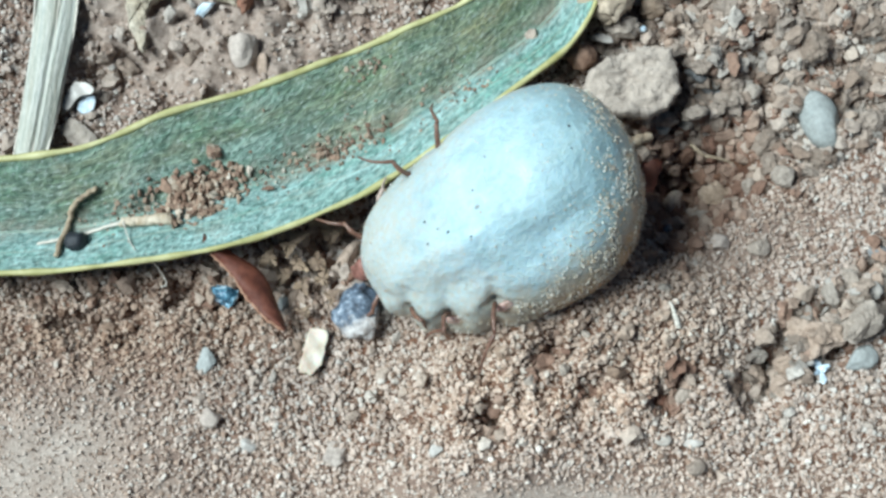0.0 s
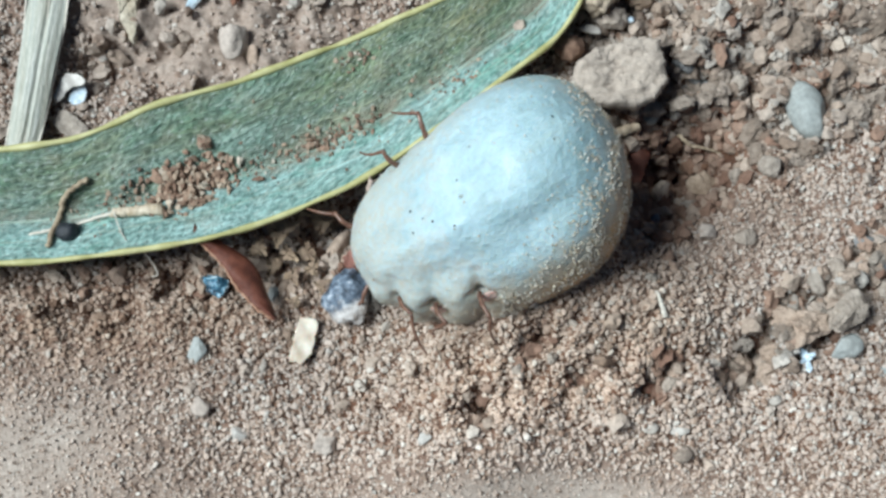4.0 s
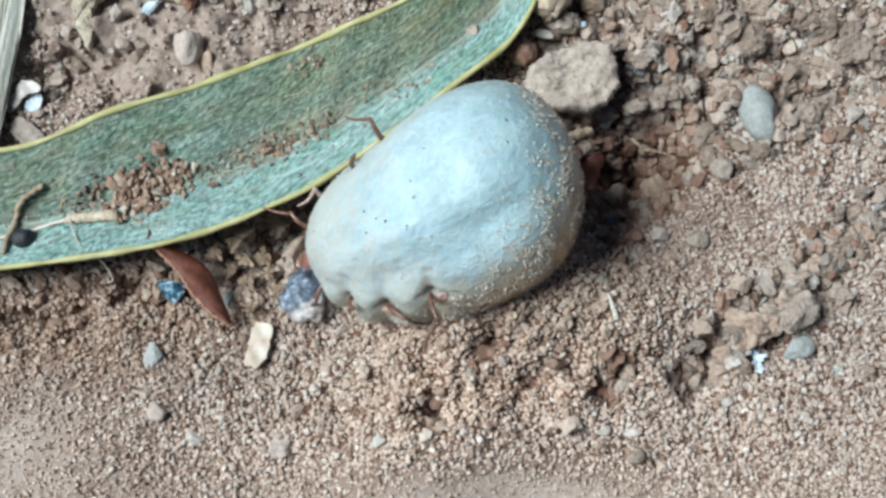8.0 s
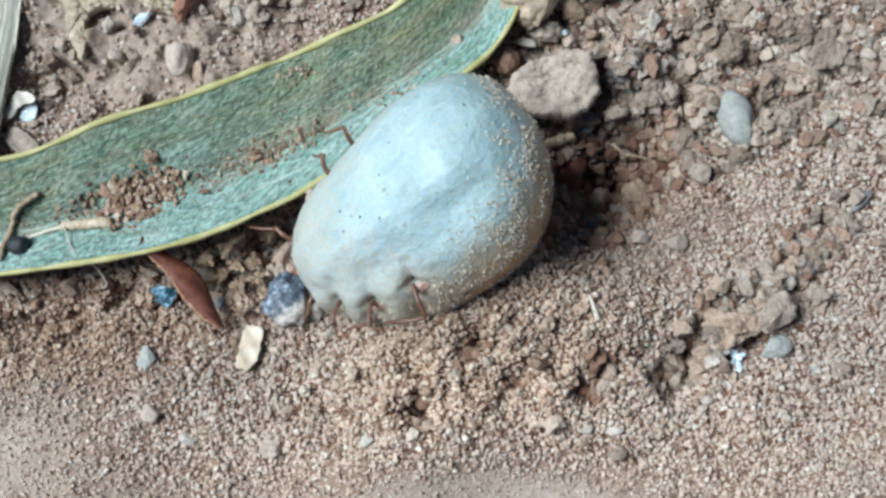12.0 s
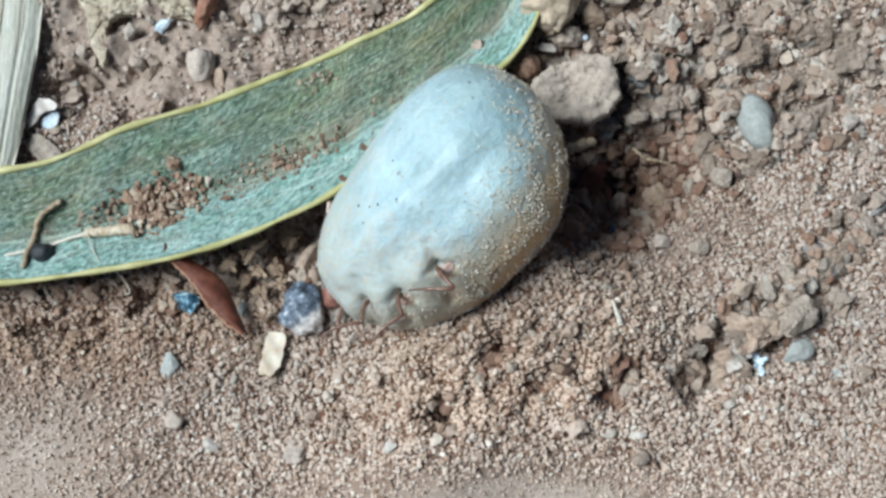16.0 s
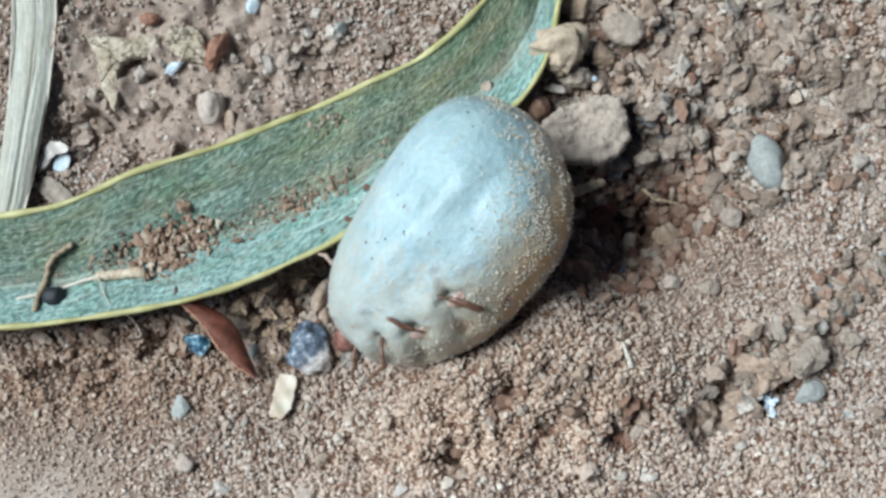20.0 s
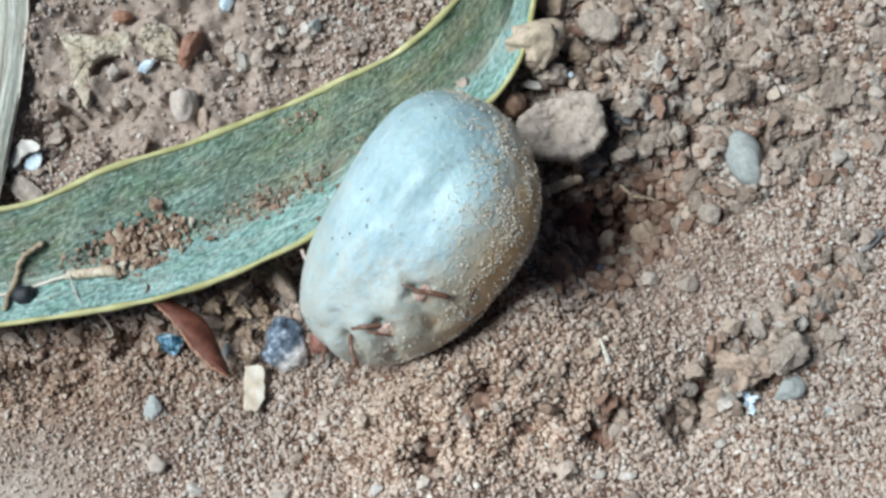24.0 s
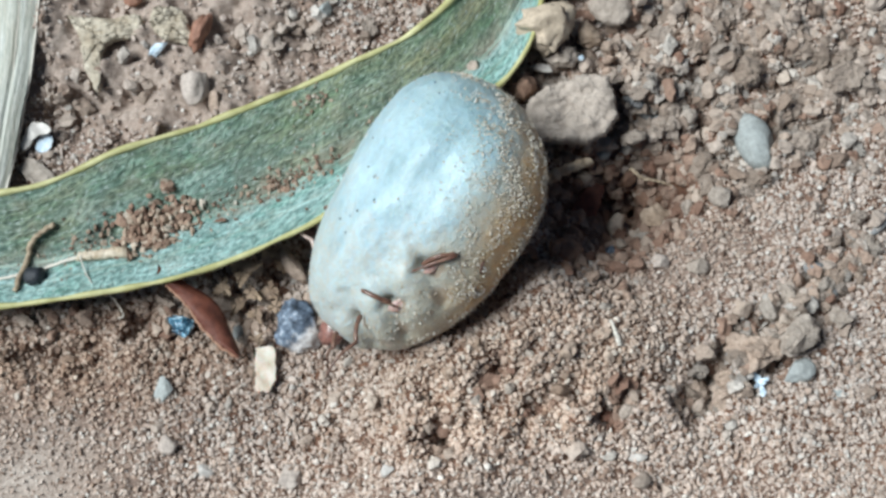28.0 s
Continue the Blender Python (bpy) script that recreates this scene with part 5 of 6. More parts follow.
stone("pebble", GREY_ROCK, 10.7, 12.4, (2.4, 1.8, 1.5), "dusty grey pebble among crumbs", -10, 0.25, 6, 0.1, 4)
stone("rock", TAN_ROCK, 15.9, -4.05, (2.9, 1.8, 1.7), "broken tan stone with orange faces on the rim of the hollow", -22, 0.1, 12, 0.42, 5, lift=0.6, deep=0.35, smooth=False)
stone("rock", GREY_ROCK, 18.2, -3.2, (2.9, 2.3, 1.9), "lumpy tan-grey stone on the rim of the hollow", 12, 0.1, 12, 0.42, 6, lift=0.6, deep=0.35, smooth=False)
stone("pebble", GREY_ROCK, 17.7, -1.5, (1.1, 1.2, 1.0), "dusty grey pebble on the rim", 0, 0.15, 7, 0.14, 7)
stone("pebble", GREY_ROCK, 16.9, -2.0, (0.9, 1.4, 1.0), "small grey pebble on the rim", 15, 0.15, 6, 0.12, 8)
stone("pebble", TAN_ROCK, 14.5, -5.2, (1.2, 1.0, 0.9), "small tan pebble on the rim", 0, 0.2, 6, 0.12, 9)
stone("pebble", TAN_ROCK, 14.5, -6.1, (0.9, 1.1, 0.8), "small brownish pebble on the rim", 0, 0.2, 6, 0.12, 10)
stone("pebble", BLUE_GREY, 18.1, -4.9, (1.6, 1.2, 0.7), "flat grey-blue stone chip in the earth", 20, 0.3, 7, 0.1, 11)
stone("pebble", WHITE_STONE, 15.6, -4.9, (1.2, 0.5, 0.5), "whitish flat chip under a tan stone", -15, 0.2, 8, 0.1, 14)
stone("pebble", RED_STONE, 9.4, -6.7, (0.7, 0.7, 0.7), "round reddish grain in a small pit", 0, 0.1, 2, 0.06, 15, 3)
stone("pebble", WHITE_STONE, 10.7, -8.5, (1.0, 0.5, 0.4), "small white oval stone on packed earth", -8, 0.2, 4, 0.08, 16, 3)
stone("pebble", WHITE_STONE, 9.5, -8.4, (0.7, 0.5, 0.35), "small whitish flat stone on packed earth", 10, 0.3, 5, 0.08, 17, 3)
stone("pebble", PEBBLE, 10.8, -9.5, (0.9, 0.8, 0.7), "small tan pebble on packed earth", 0, 0.2, 5, 0.12, 18, 3)
stone("crystal", WHITE_STONE, -0.3, -8.8, (0.75, 0.65, 0.5), "small milky white grain in the soil", 20, 0.15, 9, 0.08, 19, 3, category="crystal")
stone("pebble", TAN_ROCK, -3.8, -1.1, (0.7, 0.8, 0.7), "small tan crumb at the tick's head", 0, 0.1, 4, 0.12, 22, 3)
stone("chip", BLUE_CHIP, -9.5, -2.3, (1.75, 1.65, 1.2), "glittering blue mineral chip in brown earth", 20, 0.15, 12, 0.2, 23, category="mineral", deep=0.3, smooth=False)
stone("chip", BLUE_GREY, -10.3, -5.0, (1.35, 1.25, 0.7), "small angular grey-blue stone chip", 40, 0.2, 10, 0.06, 24, 3, category="mineral", deep=0.3, smooth=False)
stone("chip", BLUE_GREY, -7.0, -2.6, (0.9, 1.0, 0.7), "small slate-grey chip by the red scrap", 0, 0.2, 8, 0.08, 25, 3, category="mineral", deep=0.3, smooth=False)
stone("chip", WHITE_STONE, -9.3, -0.6, (1.3, 0.9, 0.6), "whitish chip half under the leaf", 10, 0.1, 9, 0.1, 26, 3, lift=0.2, category="mineral", deep=0.3, smooth=False)
stone("crystal", CRYSTAL, -10.8, 11.0, (1.4, 1.1, 0.9), "bright bluish white quartz chip", 15, 0.1, 12, 0.05, 27, 2, category="crystal", deep=0.25, smooth=False)
stone("crystal", CRYSTAL, -15.95, 6.5, (1.1, 1.0, 0.7), "bright bluish white quartz chip", 35, 0.1, 12, 0.05, 28, 2, lift=0.15, category="crystal", deep=0.25, smooth=False)
stone("crystal", CRYSTAL, -7.0, 14.0, (0.9, 1.1, 0.7), "bright bluish white quartz chip", 0, 0.1, 12, 0.05, 29, 2, category="crystal", deep=0.25, smooth=False)
stone("pebble", PALE_PINK, -9.0, 9.1, (1.35, 2.0, 1.2), "pale pinkish angular pebble behind the leaf", 5, 0.3, 8, 0.1, 30, deep=0.4)
# small orange bit, mostly a solid stand-in for the pale pebble's shadow
stone("pebble", TAN_ROCK, -8.1, 8.4, (0.6, 1.1, 0.7), "brownish crumb that stands for the shadow beside a pale pebble", 0, 0.3, 5, 0.15, 31, 3)
stone("pebble", RED_STONE, -8.8, 11.9, (0.9, 2.2, 1.2), "rust-brown pebble behind the leaf", -15, 0.25, 8, 0.2, 32, deep=0.35)
# added lump whose brown stands in for a dark crevice
stone("pebble", RED_STONE, -12.0, 13.5, (0.9, 0.7, 0.6), "rust-brown crumb standing for a dark crevice behind the leaf", 10, 0.3, 6, 0.15, 33)
stone("pebble", PALE_PINK, -4.7, -9.0, (1.3, 1.1, 0.8), "dusty tan crumb on packed earth", 0, 0.25, 6, 0.14, 34)
stone("pebble", PALE_PINK, -10.0, -7.4, (1.0, 1.0, 0.7), "small dusty tan crumb", 0, 0.25, 6, 0.14, 35, 3)
stone("pebble", WHITE_STONE, -8.4, -8.6, (0.9, 0.7, 0.6), "small pale crumb on packed earth", 0, 0.25, 6, 0.14, 36, 3)
stone("pebble", PEBBLE, 16.6, 9.0, (1.6, 1.4, 1.2), "rounded dusty soil lump", 0, 0.25, 7, 0.3, 38, smooth=False)
strand("peg", [(7.2, 4.3, 0.1), (8.0, 4.6, 0.5), (8.7, 4.82, 0.6), (9.25, 5.0, 0.6)], 0.3, 0.2, PEG, "pale tan peg-shaped chip wedged behind the tick", "chip", 0.02, 39)
stone("pebble", BLUE_GREY, 9.7, 5.6, (1.3, 0.9, 0.8), "small grey pebble behind the tick", 0, 0.1, 5, 0.1, 42, 3, lift=0.3)
stone("pebble", GREY_ROCK, 13.9, 0.0, (1.1, 1.0, 0.6), "grey chip on the sandy slope", 30, 0.2, 9, 0.06, 44, 3)
strand("sliver", [(9.5, -2.72, gh(9.5, -2.7) + 0.25), (9.68, -3.2, gh(9.7, -3.2) + 0.3), (9.88, -3.8, gh(9.9, -3.8) + 0.22)], 0.06, 0.13, FIBRE, "thin white splinter on the sandy slope", "splinter", 0.01, 8)
scrap("brown_scrap", [(8.2, 1.9), (8.5, 3.2), (9.2, 4.3), (10.1, 4.5), (9.9, 3.6), (9.3, 2.4)], 1.5, 0.2, RED_LEAF, "brown dry scrap wedged in the hollow behind the tick", "leaf", 0.25, 8)


# ---- dusty lumps strewn over the coarse parts ----
def build_lumps():
    rng = np.random.default_rng(77)
    kinds = [make_mesh("soil_lump", rough_ball(3, rng, 8, 0.42, 2.4, 0.38) * np.array([1, rng.uniform(0.7, 1), rng.uniform(0.65, 0.95)]), ICO[3][1], PEBBLE, False) for _ in range(12)]
    made = 0
    while made < 300:
        x, y = rng.uniform(-24, 27), rng.uniform(-14, 16.5)
        k = float(coarseness(np.array([x]), np.array([y]))[0])
        if rng.uniform() > 0.96 * k - 0.9 * float(pit(np.array([x]), np.array([y]))[0]) or on_leaf(x, y) is not None or ((x - 2.4) / 6.5) ** 2 + ((y - 1) / 4.5) ** 2 < 1:
            continue
        r = rng.uniform(0.28, 0.4) + 0.42 * rng.uniform() ** 3
        ob = new("soil_lump", kinds[made % 12])
        ob.matrix_basis = at(x, y, gh(x, y) + 0.35 * r, rng.uniform(-40, 40), rng.uniform(-40, 40), rng.uniform(0, 360)) @ Matrix.Scale(r, 4)
        tagged(ob, "dusty tan-brown lump of dry soil on the ground", "soil lump", "strewn soil lumps")
        made += 1


build_lumps()


# ---- rounded crumbs heaped along the rim of the hollow ----
def build_rim():
    rng = np.random.default_rng(91)
    kinds = [make_mesh("rim_crumb", rough_ball(3, rng, 9, 0.3, 2.2, 0.36) * np.array([1, rng.uniform(0.75, 1), rng.uniform(0.7, 0.95)]), ICO[3][1], m, False) for m in (TAN_ROCK, PEBBLE, GREY_ROCK) for _ in range(4)]
    for k in range(150):
        u, v = rng.uniform(), rng.normal(0, 0.65)
        x, y = 13.3 + 8.6 * u + 0.6 * v, -5.9 + 4.9 * u + 2.6 * u * u - 0.75 * v
        r = rng.uniform(0.18, 0.36) + 0.3 * rng.uniform() ** 3
        ob = new("rim_crumb", kinds[int(rng.integers(0, 12))])
        ob.matrix_basis = at(x, y, gh(x, y) + 0.6 * r, rng.uniform(-40, 40), rng.uniform(-40, 40), rng.uniform(0, 360)) @ Matrix.Scale(r, 4)
        tagged(ob, "small rounded dusty crumb heaped on the rim", "crumb", "crumbs along the rim")


build_rim()


# ---- movement ----
def motions():
    rows = [
        (0, 2.18, 1.03, 3.70, 10.58, -26.15, 27.18),
        (0.5, 2.14, 1.04, 3.70, 10.35, -26.18, 27.25),
        (1, 2.10, 1.04, 3.70, 10.38, -26.10, 27.17),
        (1.5, 2.09, 1.02, 3.70, 10.12, -26.07, 27.64),
        (2, 2.13, 1.06, 3.70, 9.86, -26.48, 27.67),
        (2.5, 2.15, 1.01, 3.70, 9.42, -27.12, 27.36),
        (3, 2.18, 0.99, 3.70, 8.77, -27.44, 27.42),
        (3.5, 2.18, 0.97, 3.70, 8.51, -27.69, 27.43),
        (5.5, 2.29, 1.11, 3.70, 9.72, -27.13, 24.85),
        (6, 2.33, 1.11, 3.70, 9.09, -27.15, 25.15),
        (6.5, 2.30, 1.12, 3.70, 9.56, -27.42, 25.10),
        (7, 2.29, 1.09, 3.70, 9.14, -27.21, 25.27),
        (7.5, 2.32, 1.08, 3.70, 8.73, -26.88, 25.29),
        (8, 2.32, 1.03, 3.70, 7.75, -26.40, 25.60),
        (8.5, 2.33, 1.08, 3.70, 8.35, -26.81, 25.36),
        (9, 2.34, 1.09, 3.70, 8.97, -26.95, 25.28),
        (9.5, 2.37, 1.11, 3.70, 9.17, -26.28, 25.36),
        (10, 2.38, 1.07, 3.70, 9.07, -25.91, 25.86),
        (10.5, 2.35, 1.13, 3.70, 8.66, -26.58, 27.13),
        (11, 2.21, 1.25, 3.70, 7.12, -27.54, 29.17),
        (11.5, 2.02, 1.35, 3.70, 3.44, -28.01, 32.16),
        (12, 1.96, 1.38, 3.70, 0.86, -27.69, 33.89),
        (12.5, 1.91, 1.47, 3.70, -2.41, -27.30, 35.36),
        (14.5, 1.76, 1.82, 3.70, -6.35, -25.43, 39.76),
        (15, 1.75, 1.85, 3.70, -7.72, -24.82, 40.28),
        (15.5, 1.80, 1.83, 3.70, -9.76, -24.08, 42.28),
        (16, 1.82, 1.73, 3.70, -12.40, -22.88, 44.30),
        (16.5, 1.76, 1.92, 3.70, -12.49, -21.66, 49.55),
        (17, 1.74, 2.03, 3.70, -11.76, -20.50, 49.87),
        (17.5, 1.69, 2.03, 3.70, -11.48, -19.87, 47.81),
        (18, 1.69, 2.02, 3.70, -11.48, -19.57, 47.67),
        (18.5, 1.61, 2.01, 3.70, -12.46, -19.70, 48.43),
        (19, 1.62, 2.06, 3.70, -13.66, -19.92, 48.93),
        (19.5, 1.65, 2.11, 3.70, -14.36, -20.31, 49.24),
        (20, 1.68, 2.14, 3.70, -14.87, -20.76, 48.90),
        (20.5, 1.55, 2.15, 3.70, -16.42, -20.49, 49.52),
        (22.5, 1.53, 2.07, 3.70, -17.25, -21.06, 50.23),
        (23, 1.51, 2.07, 3.70, -17.44, -21.58, 50.39),
        (23.5, 1.52, 2.07, 3.70, -17.95, -21.89, 50.32),
        (24, 1.50, 2.08, 3.70, -18.96, -21.86, 50.46),
        (24.5, 1.53, 2.05, 3.70, -20.31, -21.36, 50.69),
        (25, 1.55, 2.01, 3.70, -21.29, -21.04, 50.89),
        (25.5, 1.57, 2.02, 3.70, -21.94, -20.89, 51.10),
        (26, 1.53, 2.02, 3.70, -22.02, -20.69, 51.50),
        (26.5, 1.48, 2.02, 3.70, -22.11, -20.13, 51.85),
        (27, 1.46, 2.03, 3.70, -22.54, -19.35, 52.36),
        (27.5, 1.39, 1.99, 3.70, -22.82, -18.80, 52.93),
        (28, 1.34, 1.99, 3.70, -22.85, -17.87, 53.48),
    ]
    walk(TICK, [(t, at(x, y, z, rx, ry, rz)) for t, x, y, z, rx, ry, rz in rows])
    # what the tick nudges: the husk, the dark stone and the seed
    for thing, nudges in (
        (HUSK, [(0, 0, 0, 0, 0, 0), (22.6, 0, 0, 0, 0, 0), (23.5, -0.15, 0.35, 0.08, 4, 12), (28, -0.12, 0.38, 0.08, 4, 13)]),
        (BLUE_STONE, [(0, 0, 0, 0, 0, 0), (3.5, 0, 0.15, 0, 0, 0), (8, 0.1, 0.45, -0.05, 0, 4), (12, -0.25, 0.45, -0.1, 4, 8), (16, -0.55, 0.3, -0.15, 6, 12), (20, -0.7, 0.45, -0.25, 8, 14), (24, -0.65, 0.6, -0.4, 10, 18), (28, -0.6, 0.6, -0.4, 10, 20)]),
        (SEED, [(0, 0, 0, 0, 0, 0), (16, 0.1, 0.2, 0, 0, -2), (20, 0.3, 0.45, 0.05, 0, 4), (22.5, 0.25, 0.45, 0.1, 0, 36), (23.4, -0.2, 0.9, 0.15, 0, 60), (28, -0.3, 1.0, 0.15, 0, 64)]),
    ):
        rest = thing.matrix_basis.copy()
        walk(thing, [(t, Matrix.Translation(Vector((x, y, z)) * MM + rest.translation) @ pose(0, 0, 0, tilt, 0, turn) @ rest.to_3x3().to_4x4()) for t, x, y, z, tilt, turn in nudges])
    # each leg: seconds, the way of the upper limb and the way of the foot, in the body's space
    steps = {}
    steps["N1"] = [
        (0, -0.19, -0.63, 0.75, -0.77, -0.63, -0.07), (1, -0.29, -0.8, 0.52, -0.66, -0.76, 0.02), (2, 0.29, -0.66, 0.69, -0.26, -0.87, -0.43), (3, 0.26, -0.74, 0.62, -0.2, -0.72, -0.66),
        (6, 0.01, -0.57, 0.82, -0.69, -0.24, -0.68), (7, 0.1, -0.86, 0.5, -0.96, 0.14, -0.26), (8, 0.07, -0.74, 0.67, -0.79, -0.48, -0.38), (9, 0.04, -0.96, 0.27, -0.54, -0.53, -0.65),
        (10, 0.08, -0.68, 0.73, -0.83, -0.25, -0.51), (11, -0.09, -0.89, 0.44, -0.91, 0.38, -0.16), (12, -0.24, -0.97, 0.01, -0.9, 0.43, -0.03), (15, -0.07, -0.9, 0.43, -0.9, 0.18, -0.4),
        (16, 0.1, -0.91, 0.41, -0.76, 0.64, 0.07), (17, 0.36, -0.8, -0.48, -0.38, 0.74, 0.55), (18, 0.55, -0.74, -0.38, -0.63, 0.66, 0.41), (19, 0.43, -0.79, -0.43, -0.56, 0.71, 0.42),
        (20, 0.28, -0.83, -0.49, -0.31, 0.77, 0.55), (23, 0.54, -0.76, -0.36, -0.51, 0.74, 0.44), (24, 0.46, -0.78, -0.44, -0.36, 0.76, 0.55), (25, 0.45, -0.78, -0.43, -0.43, 0.74, 0.52),
        (26, 0.56, -0.73, -0.38, -0.33, 0.74, 0.59), (27, 0.42, -0.8, -0.42, -0.49, 0.76, 0.43), (28, 0.77, -0.62, -0.16, -0.83, 0.51, 0.2),
    ]
    steps["N2"] = [
        (0, 0.01, -0.28, 0.96, -0.87, -0.02, -0.49), (1, 0.68, -0.45, 0.58, -0.05, -0.59, -0.8), (2, 0.26, -0.51, 0.82, -0.57, -0.47, -0.67), (3, 0.45, -0.66, 0.6, -0.79, -0.22, -0.57),
        (6, -0.05, -0.53, 0.84, -0.6, -0.21, -0.77), (7, 0.55, -0.59, 0.6, 0.08, -0.38, -0.92), (8, 0.59, -0.69, 0.42, -0.03, -0.39, -0.92), (9, 0.2, -0.95, 0.24, -0.88, -0.31, -0.35),
        (10, 0.13, -0.64, 0.76, -0.56, -0.19, -0.81), (11, -0.14, -0.58, 0.8, -0.92, -0.03, 0.38), (12, -0.19, -0.63, 0.75, -0.92, 0.26, -0.3), (15, -0.28, -0.72, 0.63, -0.94, 0.35, -0.02),
        (16, -0.16, -0.75, 0.64, -0.97, -0.02, 0.25), (17, -0.26, -0.84, 0.47, -0.86, 0.51, -0.05), (18, -0.33, -0.88, 0.35, -0.85, 0.52, -0.09), (19, -0.12, -0.85, 0.51, -0.53, 0.82, -0.24),
        (20, -0.17, 0.67, 0.72, 0.25, -0.77, -0.59), (23, -0.89, 0.46, 0.03, 0.59, -0.75, -0.3), (24, -0.74, 0.63, 0.23, 0.49, -0.79, -0.37), (25, -0.88, 0.44, 0.16, 0.63, -0.7, -0.34),
        (26, -0.8, 0.56, 0.23, 0.57, -0.74, -0.34), (27, -0.55, 0.75, 0.37, 0.33, -0.83, -0.45), (28, -0.24, 0.8, 0.55, 0.19, -0.84, -0.5),
    ]
    steps["N3"] = [
        (0, 0.45, -0.47, 0.76, -0.29, -0.44, -0.85), (1, 0.59, -0.52, 0.62, -0.19, -0.5, -0.85), (2, 0.49, -0.56, 0.67, -0.25, -0.39, -0.88), (3, 0.4, -0.63, 0.66, -0.33, -0.56, -0.76),
        (6, 0.48, -0.6, 0.64, 0.69, -0.29, 0.67), (7, 0.57, -0.68, 0.46, 0.58, -0.35, 0.73), (8, 0.32, -0.35, 0.88, -0.56, -0.08, -0.83), (9, 0.43, -0.85, 0.31, -0.22, -0.45, -0.87),
        (10, 0.41, -0.55, 0.73, 0.65, -0.27, 0.71), (11, -0.5, -0.47, 0.73, -1, -0.03, 0.02), (12, -0.38, -0.63, 0.68, -0.52, -0.11, -0.85), (15, -0.51, -0.59, 0.62, -0.85, 0.38, -0.37),
        (16, -0.41, -0.65, 0.64, -0.85, 0.39, 0.36), (17, -0.45, -0.77, 0.46, -0.7, 0.16, -0.7), (18, -0.76, -0.62, 0.21, -0.82, 0.5, -0.29), (19, -0.42, -0.78, 0.45, -0.78, 0.19, -0.6),
        (20, -0.61, -0.79, 0.04, -0.78, 0.26, -0.57), (23, -0.58, -0.8, -0.15, -0.87, -0.02, -0.5), (24, -0.49, -0.87, 0.04, -0.78, 0.13, -0.61), (25, -0.66, -0.74, 0.1, -0.58, 0.57, 0.58),
        (26, -0.73, -0.66, 0.14, -0.53, 0.61, 0.59), (27, -0.57, -0.75, 0.34, -0.57, 0.59, 0.57), (28, -0.65, -0.69, 0.33, -0.95, 0, 0.31),
    ]
    steps["N4"] = [
        (0, -0.81, -0.58, 0.07, -0.66, -0.08, -0.75), (20, -0.81, -0.58, 0.07, -0.66, -0.08, -0.75), (23, -0.81, -0.58, 0.04, -0.93, -0.32, -0.2), (24, -0.57, -0.58, 0.58, -0.69, 0.28, -0.67),
        (28, -0.57, -0.58, 0.58, -0.69, 0.28, -0.67),
    ]
    steps["F1"] = [
        (0, 0.58, 0.8, 0.17, -0.08, 0.56, -0.83), (1, 0.37, 0.93, 0.08, -0.8, -0.06, -0.59), (2, 0.35, 0.94, 0.05, -0.62, 0.77, -0.15), (3, 0.47, 0.88, 0.07, -0.84, 0.25, -0.48),
        (6, -0.07, 0.99, 0.14, -0.27, 0.93, 0.25), (7, 0.48, 0.67, 0.58, -0.74, 0.59, -0.32), (8, 0.21, 0.87, 0.45, -0.76, 0.53, -0.38), (9, 0.59, 0.29, 0.75, -0.25, 0.57, -0.78),
        (10, 0.37, 0.72, 0.58, -0.8, 0.44, -0.41), (11, 0.39, 0.79, 0.47, -0.28, 0.55, -0.79), (12, 0.38, 0.69, 0.62, -0.8, 0.48, -0.36), (15, -0.2, 0.75, -0.63, -0.3, 0.3, -0.9),
        (28, -0.2, 0.75, -0.63, -0.3, 0.3, -0.9),
    ]
    steps["F2"] = [
        (0, -0.03, 0.84, 0.55, -0.77, 0.63, 0.11), (1, -0.22, 0.62, 0.75, -0.85, 0.33, -0.41), (2, -0.08, 0.6, 0.8, -0.92, 0.33, -0.19), (3, -0.22, 0.88, 0.42, -0.86, 0.42, -0.3),
        (6, 0.44, 0.22, 0.87, -0.39, 0.22, -0.9), (7, 0.46, 0.34, 0.82, -0.29, 0.18, -0.94), (8, 0.57, 0.27, 0.78, -0.3, 0.2, -0.93), (9, 0.32, 0.3, 0.9, -0.38, 0.24, -0.89),
        (10, 0.4, 0.04, 0.92, -0.27, 0.26, -0.93), (15, -0.2, 0.75, -0.63, -0.3, 0.3, -0.9), (28, -0.2, 0.75, -0.63, -0.3, 0.3, -0.9),
    ]
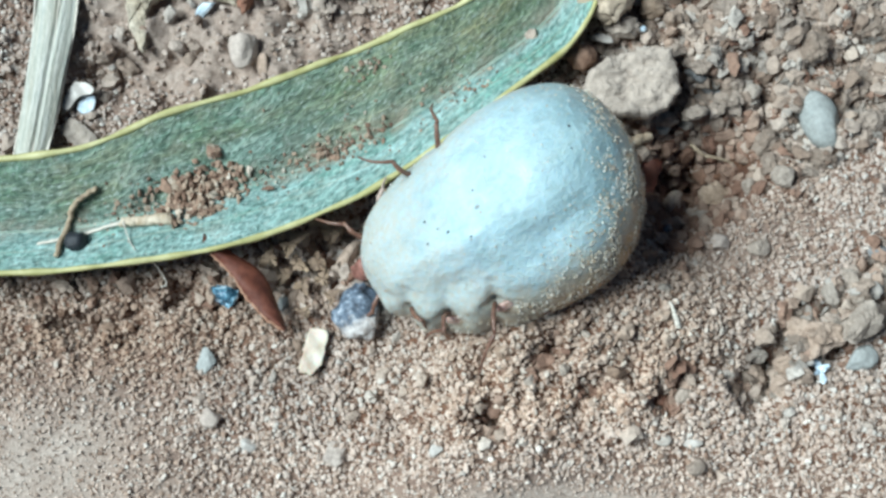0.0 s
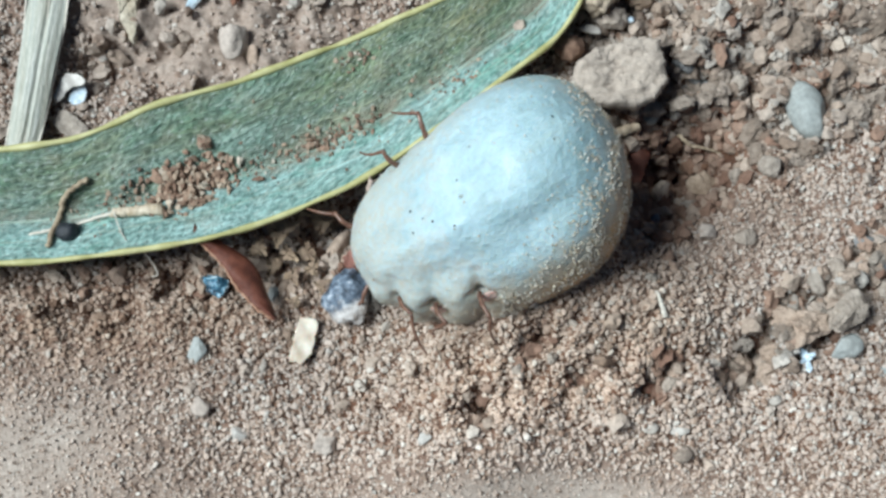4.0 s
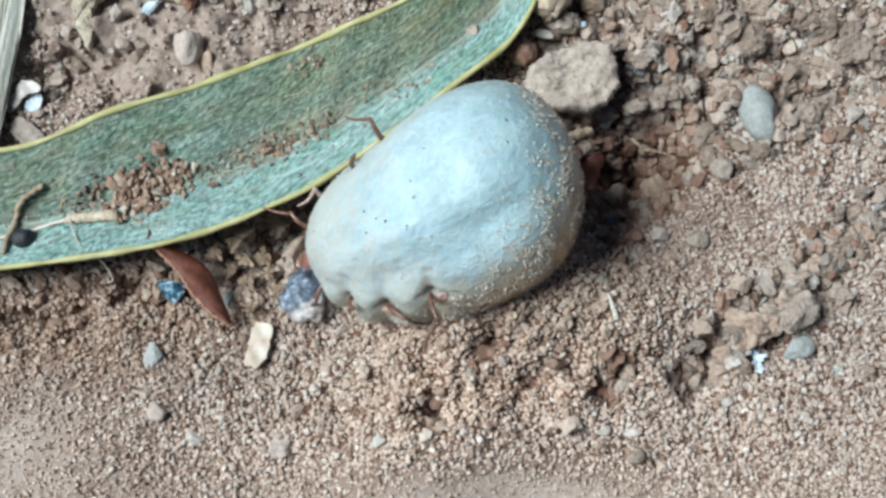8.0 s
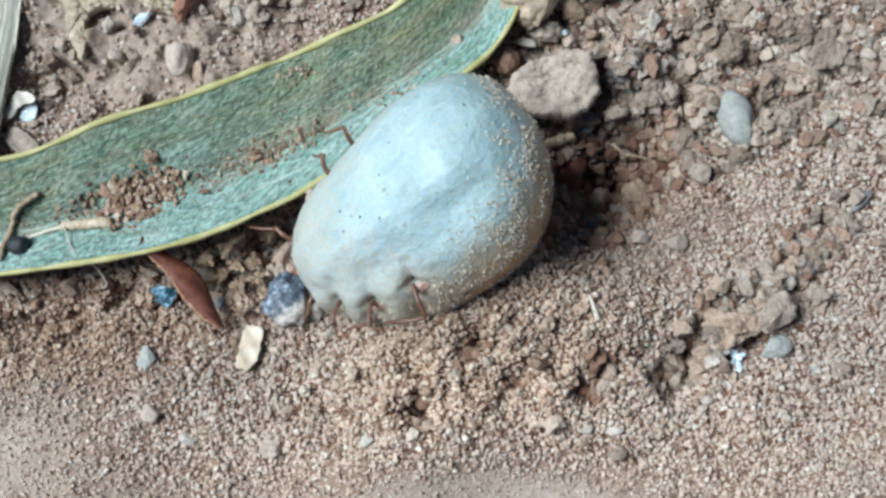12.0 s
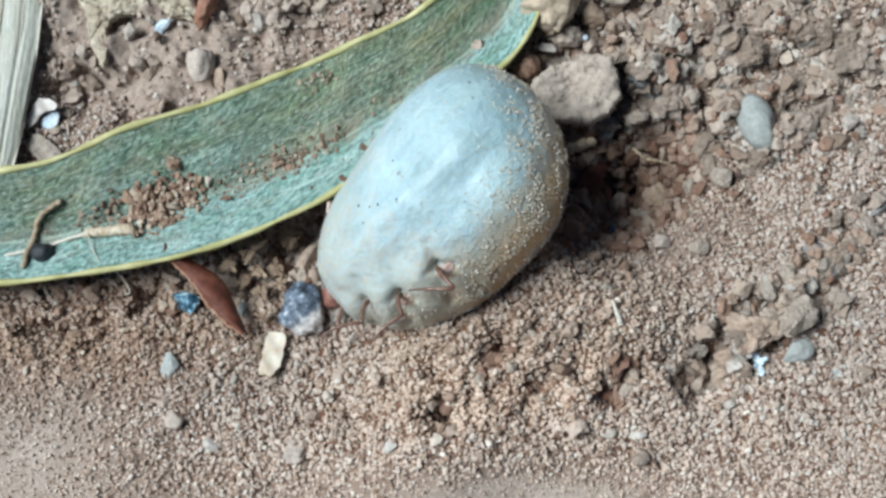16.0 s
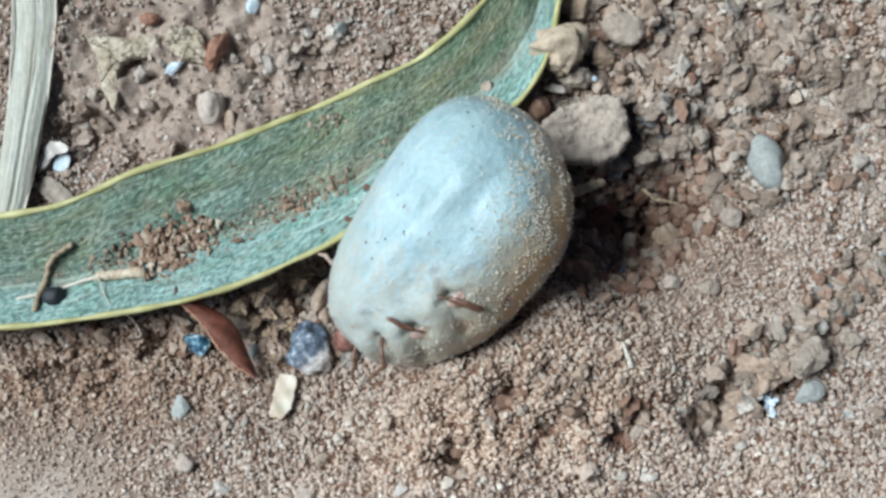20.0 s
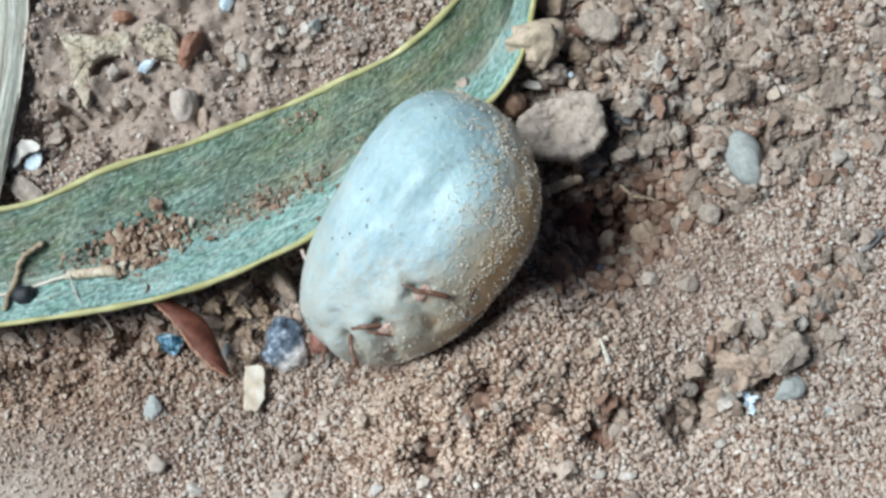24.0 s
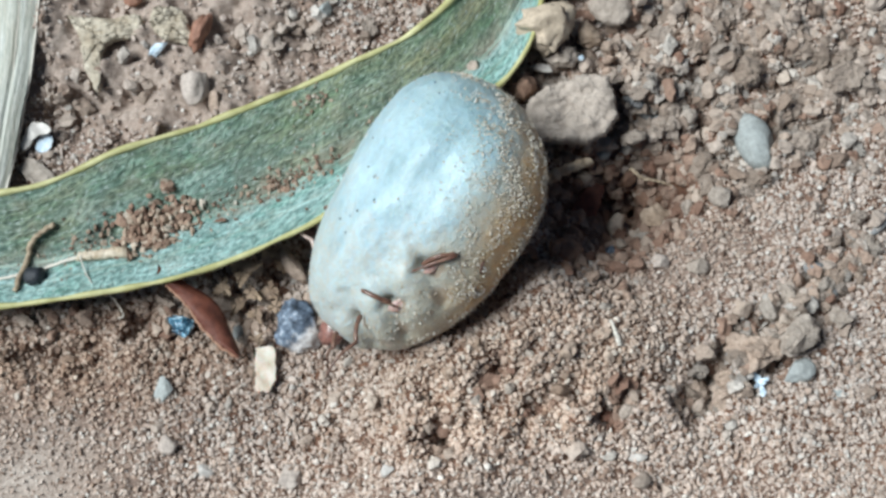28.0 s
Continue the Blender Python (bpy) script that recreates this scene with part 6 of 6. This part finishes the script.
    steps["F3"] = [
        (0, 0.69, 0.38, 0.62, -0.06, 0.32, -0.94), (1, 0.73, 0.43, 0.54, -0.16, 0.17, -0.97), (2, 0.3, 0.5, 0.81, -0.89, 0.16, 0.42), (3, 0.66, 0.42, 0.62, -0.23, 0.23, -0.95),
        (6, 0.53, 0.3, 0.79, -0.57, 0.3, -0.77), (7, 0.58, 0.28, 0.77, -0.53, 0.29, -0.8), (8, 0.07, 0.45, 0.89, -0.96, -0.22, -0.18), (9, 0.58, 0.29, 0.76, -0.44, 0.33, -0.83),
        (10, 0.44, 0.24, 0.87, -0.46, 0.36, -0.81), (11, 0.64, 0.36, 0.68, -0.43, 0.32, -0.84), (16, 0.63, 0.76, 0.17, -0.25, 0.5, -0.83), (17, 0.48, 0.85, 0.21, -0.88, 0.36, -0.3),
        (18, 0.26, 0.4, 0.88, -0.33, 0.86, -0.39), (19, 0.36, 0.72, 0.59, -0.36, 0.8, -0.49), (20, 0.15, 0.61, 0.78, -0.24, 0.83, -0.51), (23, 0.38, 0.48, 0.79, -0.27, 0.91, -0.32),
        (24, 0.34, 0.85, 0.4, -0.3, 0.74, -0.6), (25, 0.22, 0.84, 0.49, -0.26, 0.8, -0.54), (26, 0.39, 0.81, 0.44, -0.22, 0.81, -0.54), (27, 0.4, 0.8, 0.45, -0.17, 0.82, -0.55),
        (28, 0.46, 0.77, 0.44, -0.04, 1, 0.05),
    ]
    steps["F4"] = [
        (0, -0.36, 0.91, 0.2, -0.82, 0.56, -0.13), (1, -0.36, 0.91, 0.2, -0.82, 0.57, -0.09), (12.5, -0.36, 0.91, 0.2, -0.82, 0.57, -0.09), (14.4, 0.2, 0.55, -0.8, 0.5, 0.1, -0.86),
        (28, 0.2, 0.55, -0.8, 0.5, 0.1, -0.86),
    ]
    for key, ways in steps.items():
        leg, foot, length = TICK_LEGS[key]
        legs, feet = [], []
        for t, a, b, c, d, e, f in ways:
            turn = Vector((a, b, c)).to_track_quat("X", "Z")
            bend = (turn.inverted() @ Vector((d, e, f))).to_track_quat("X", "Z")
            legs.append((t, turn))
            feet.append((t, bend))
        for ob, base, keys in ((leg, Vector(SOCKETS[key]) * 0.97, legs), (foot, Vector((length - 0.05, 0, 0)), feet)):
            rows = []
            for (t, q), (u, w) in zip(keys, keys[1:]):
                pieces = max(1, math.ceil(math.degrees(q.rotation_difference(w).angle) / 50))
                rows += [(t + (u - t) * k / pieces, q.slerp(w, k / pieces)) for k in range(pieces)]
            rows.append(keys[-1])
            walk(ob, [(t, Matrix.LocRotScale(base * MM, q, None)) for t, q in rows])


motions()
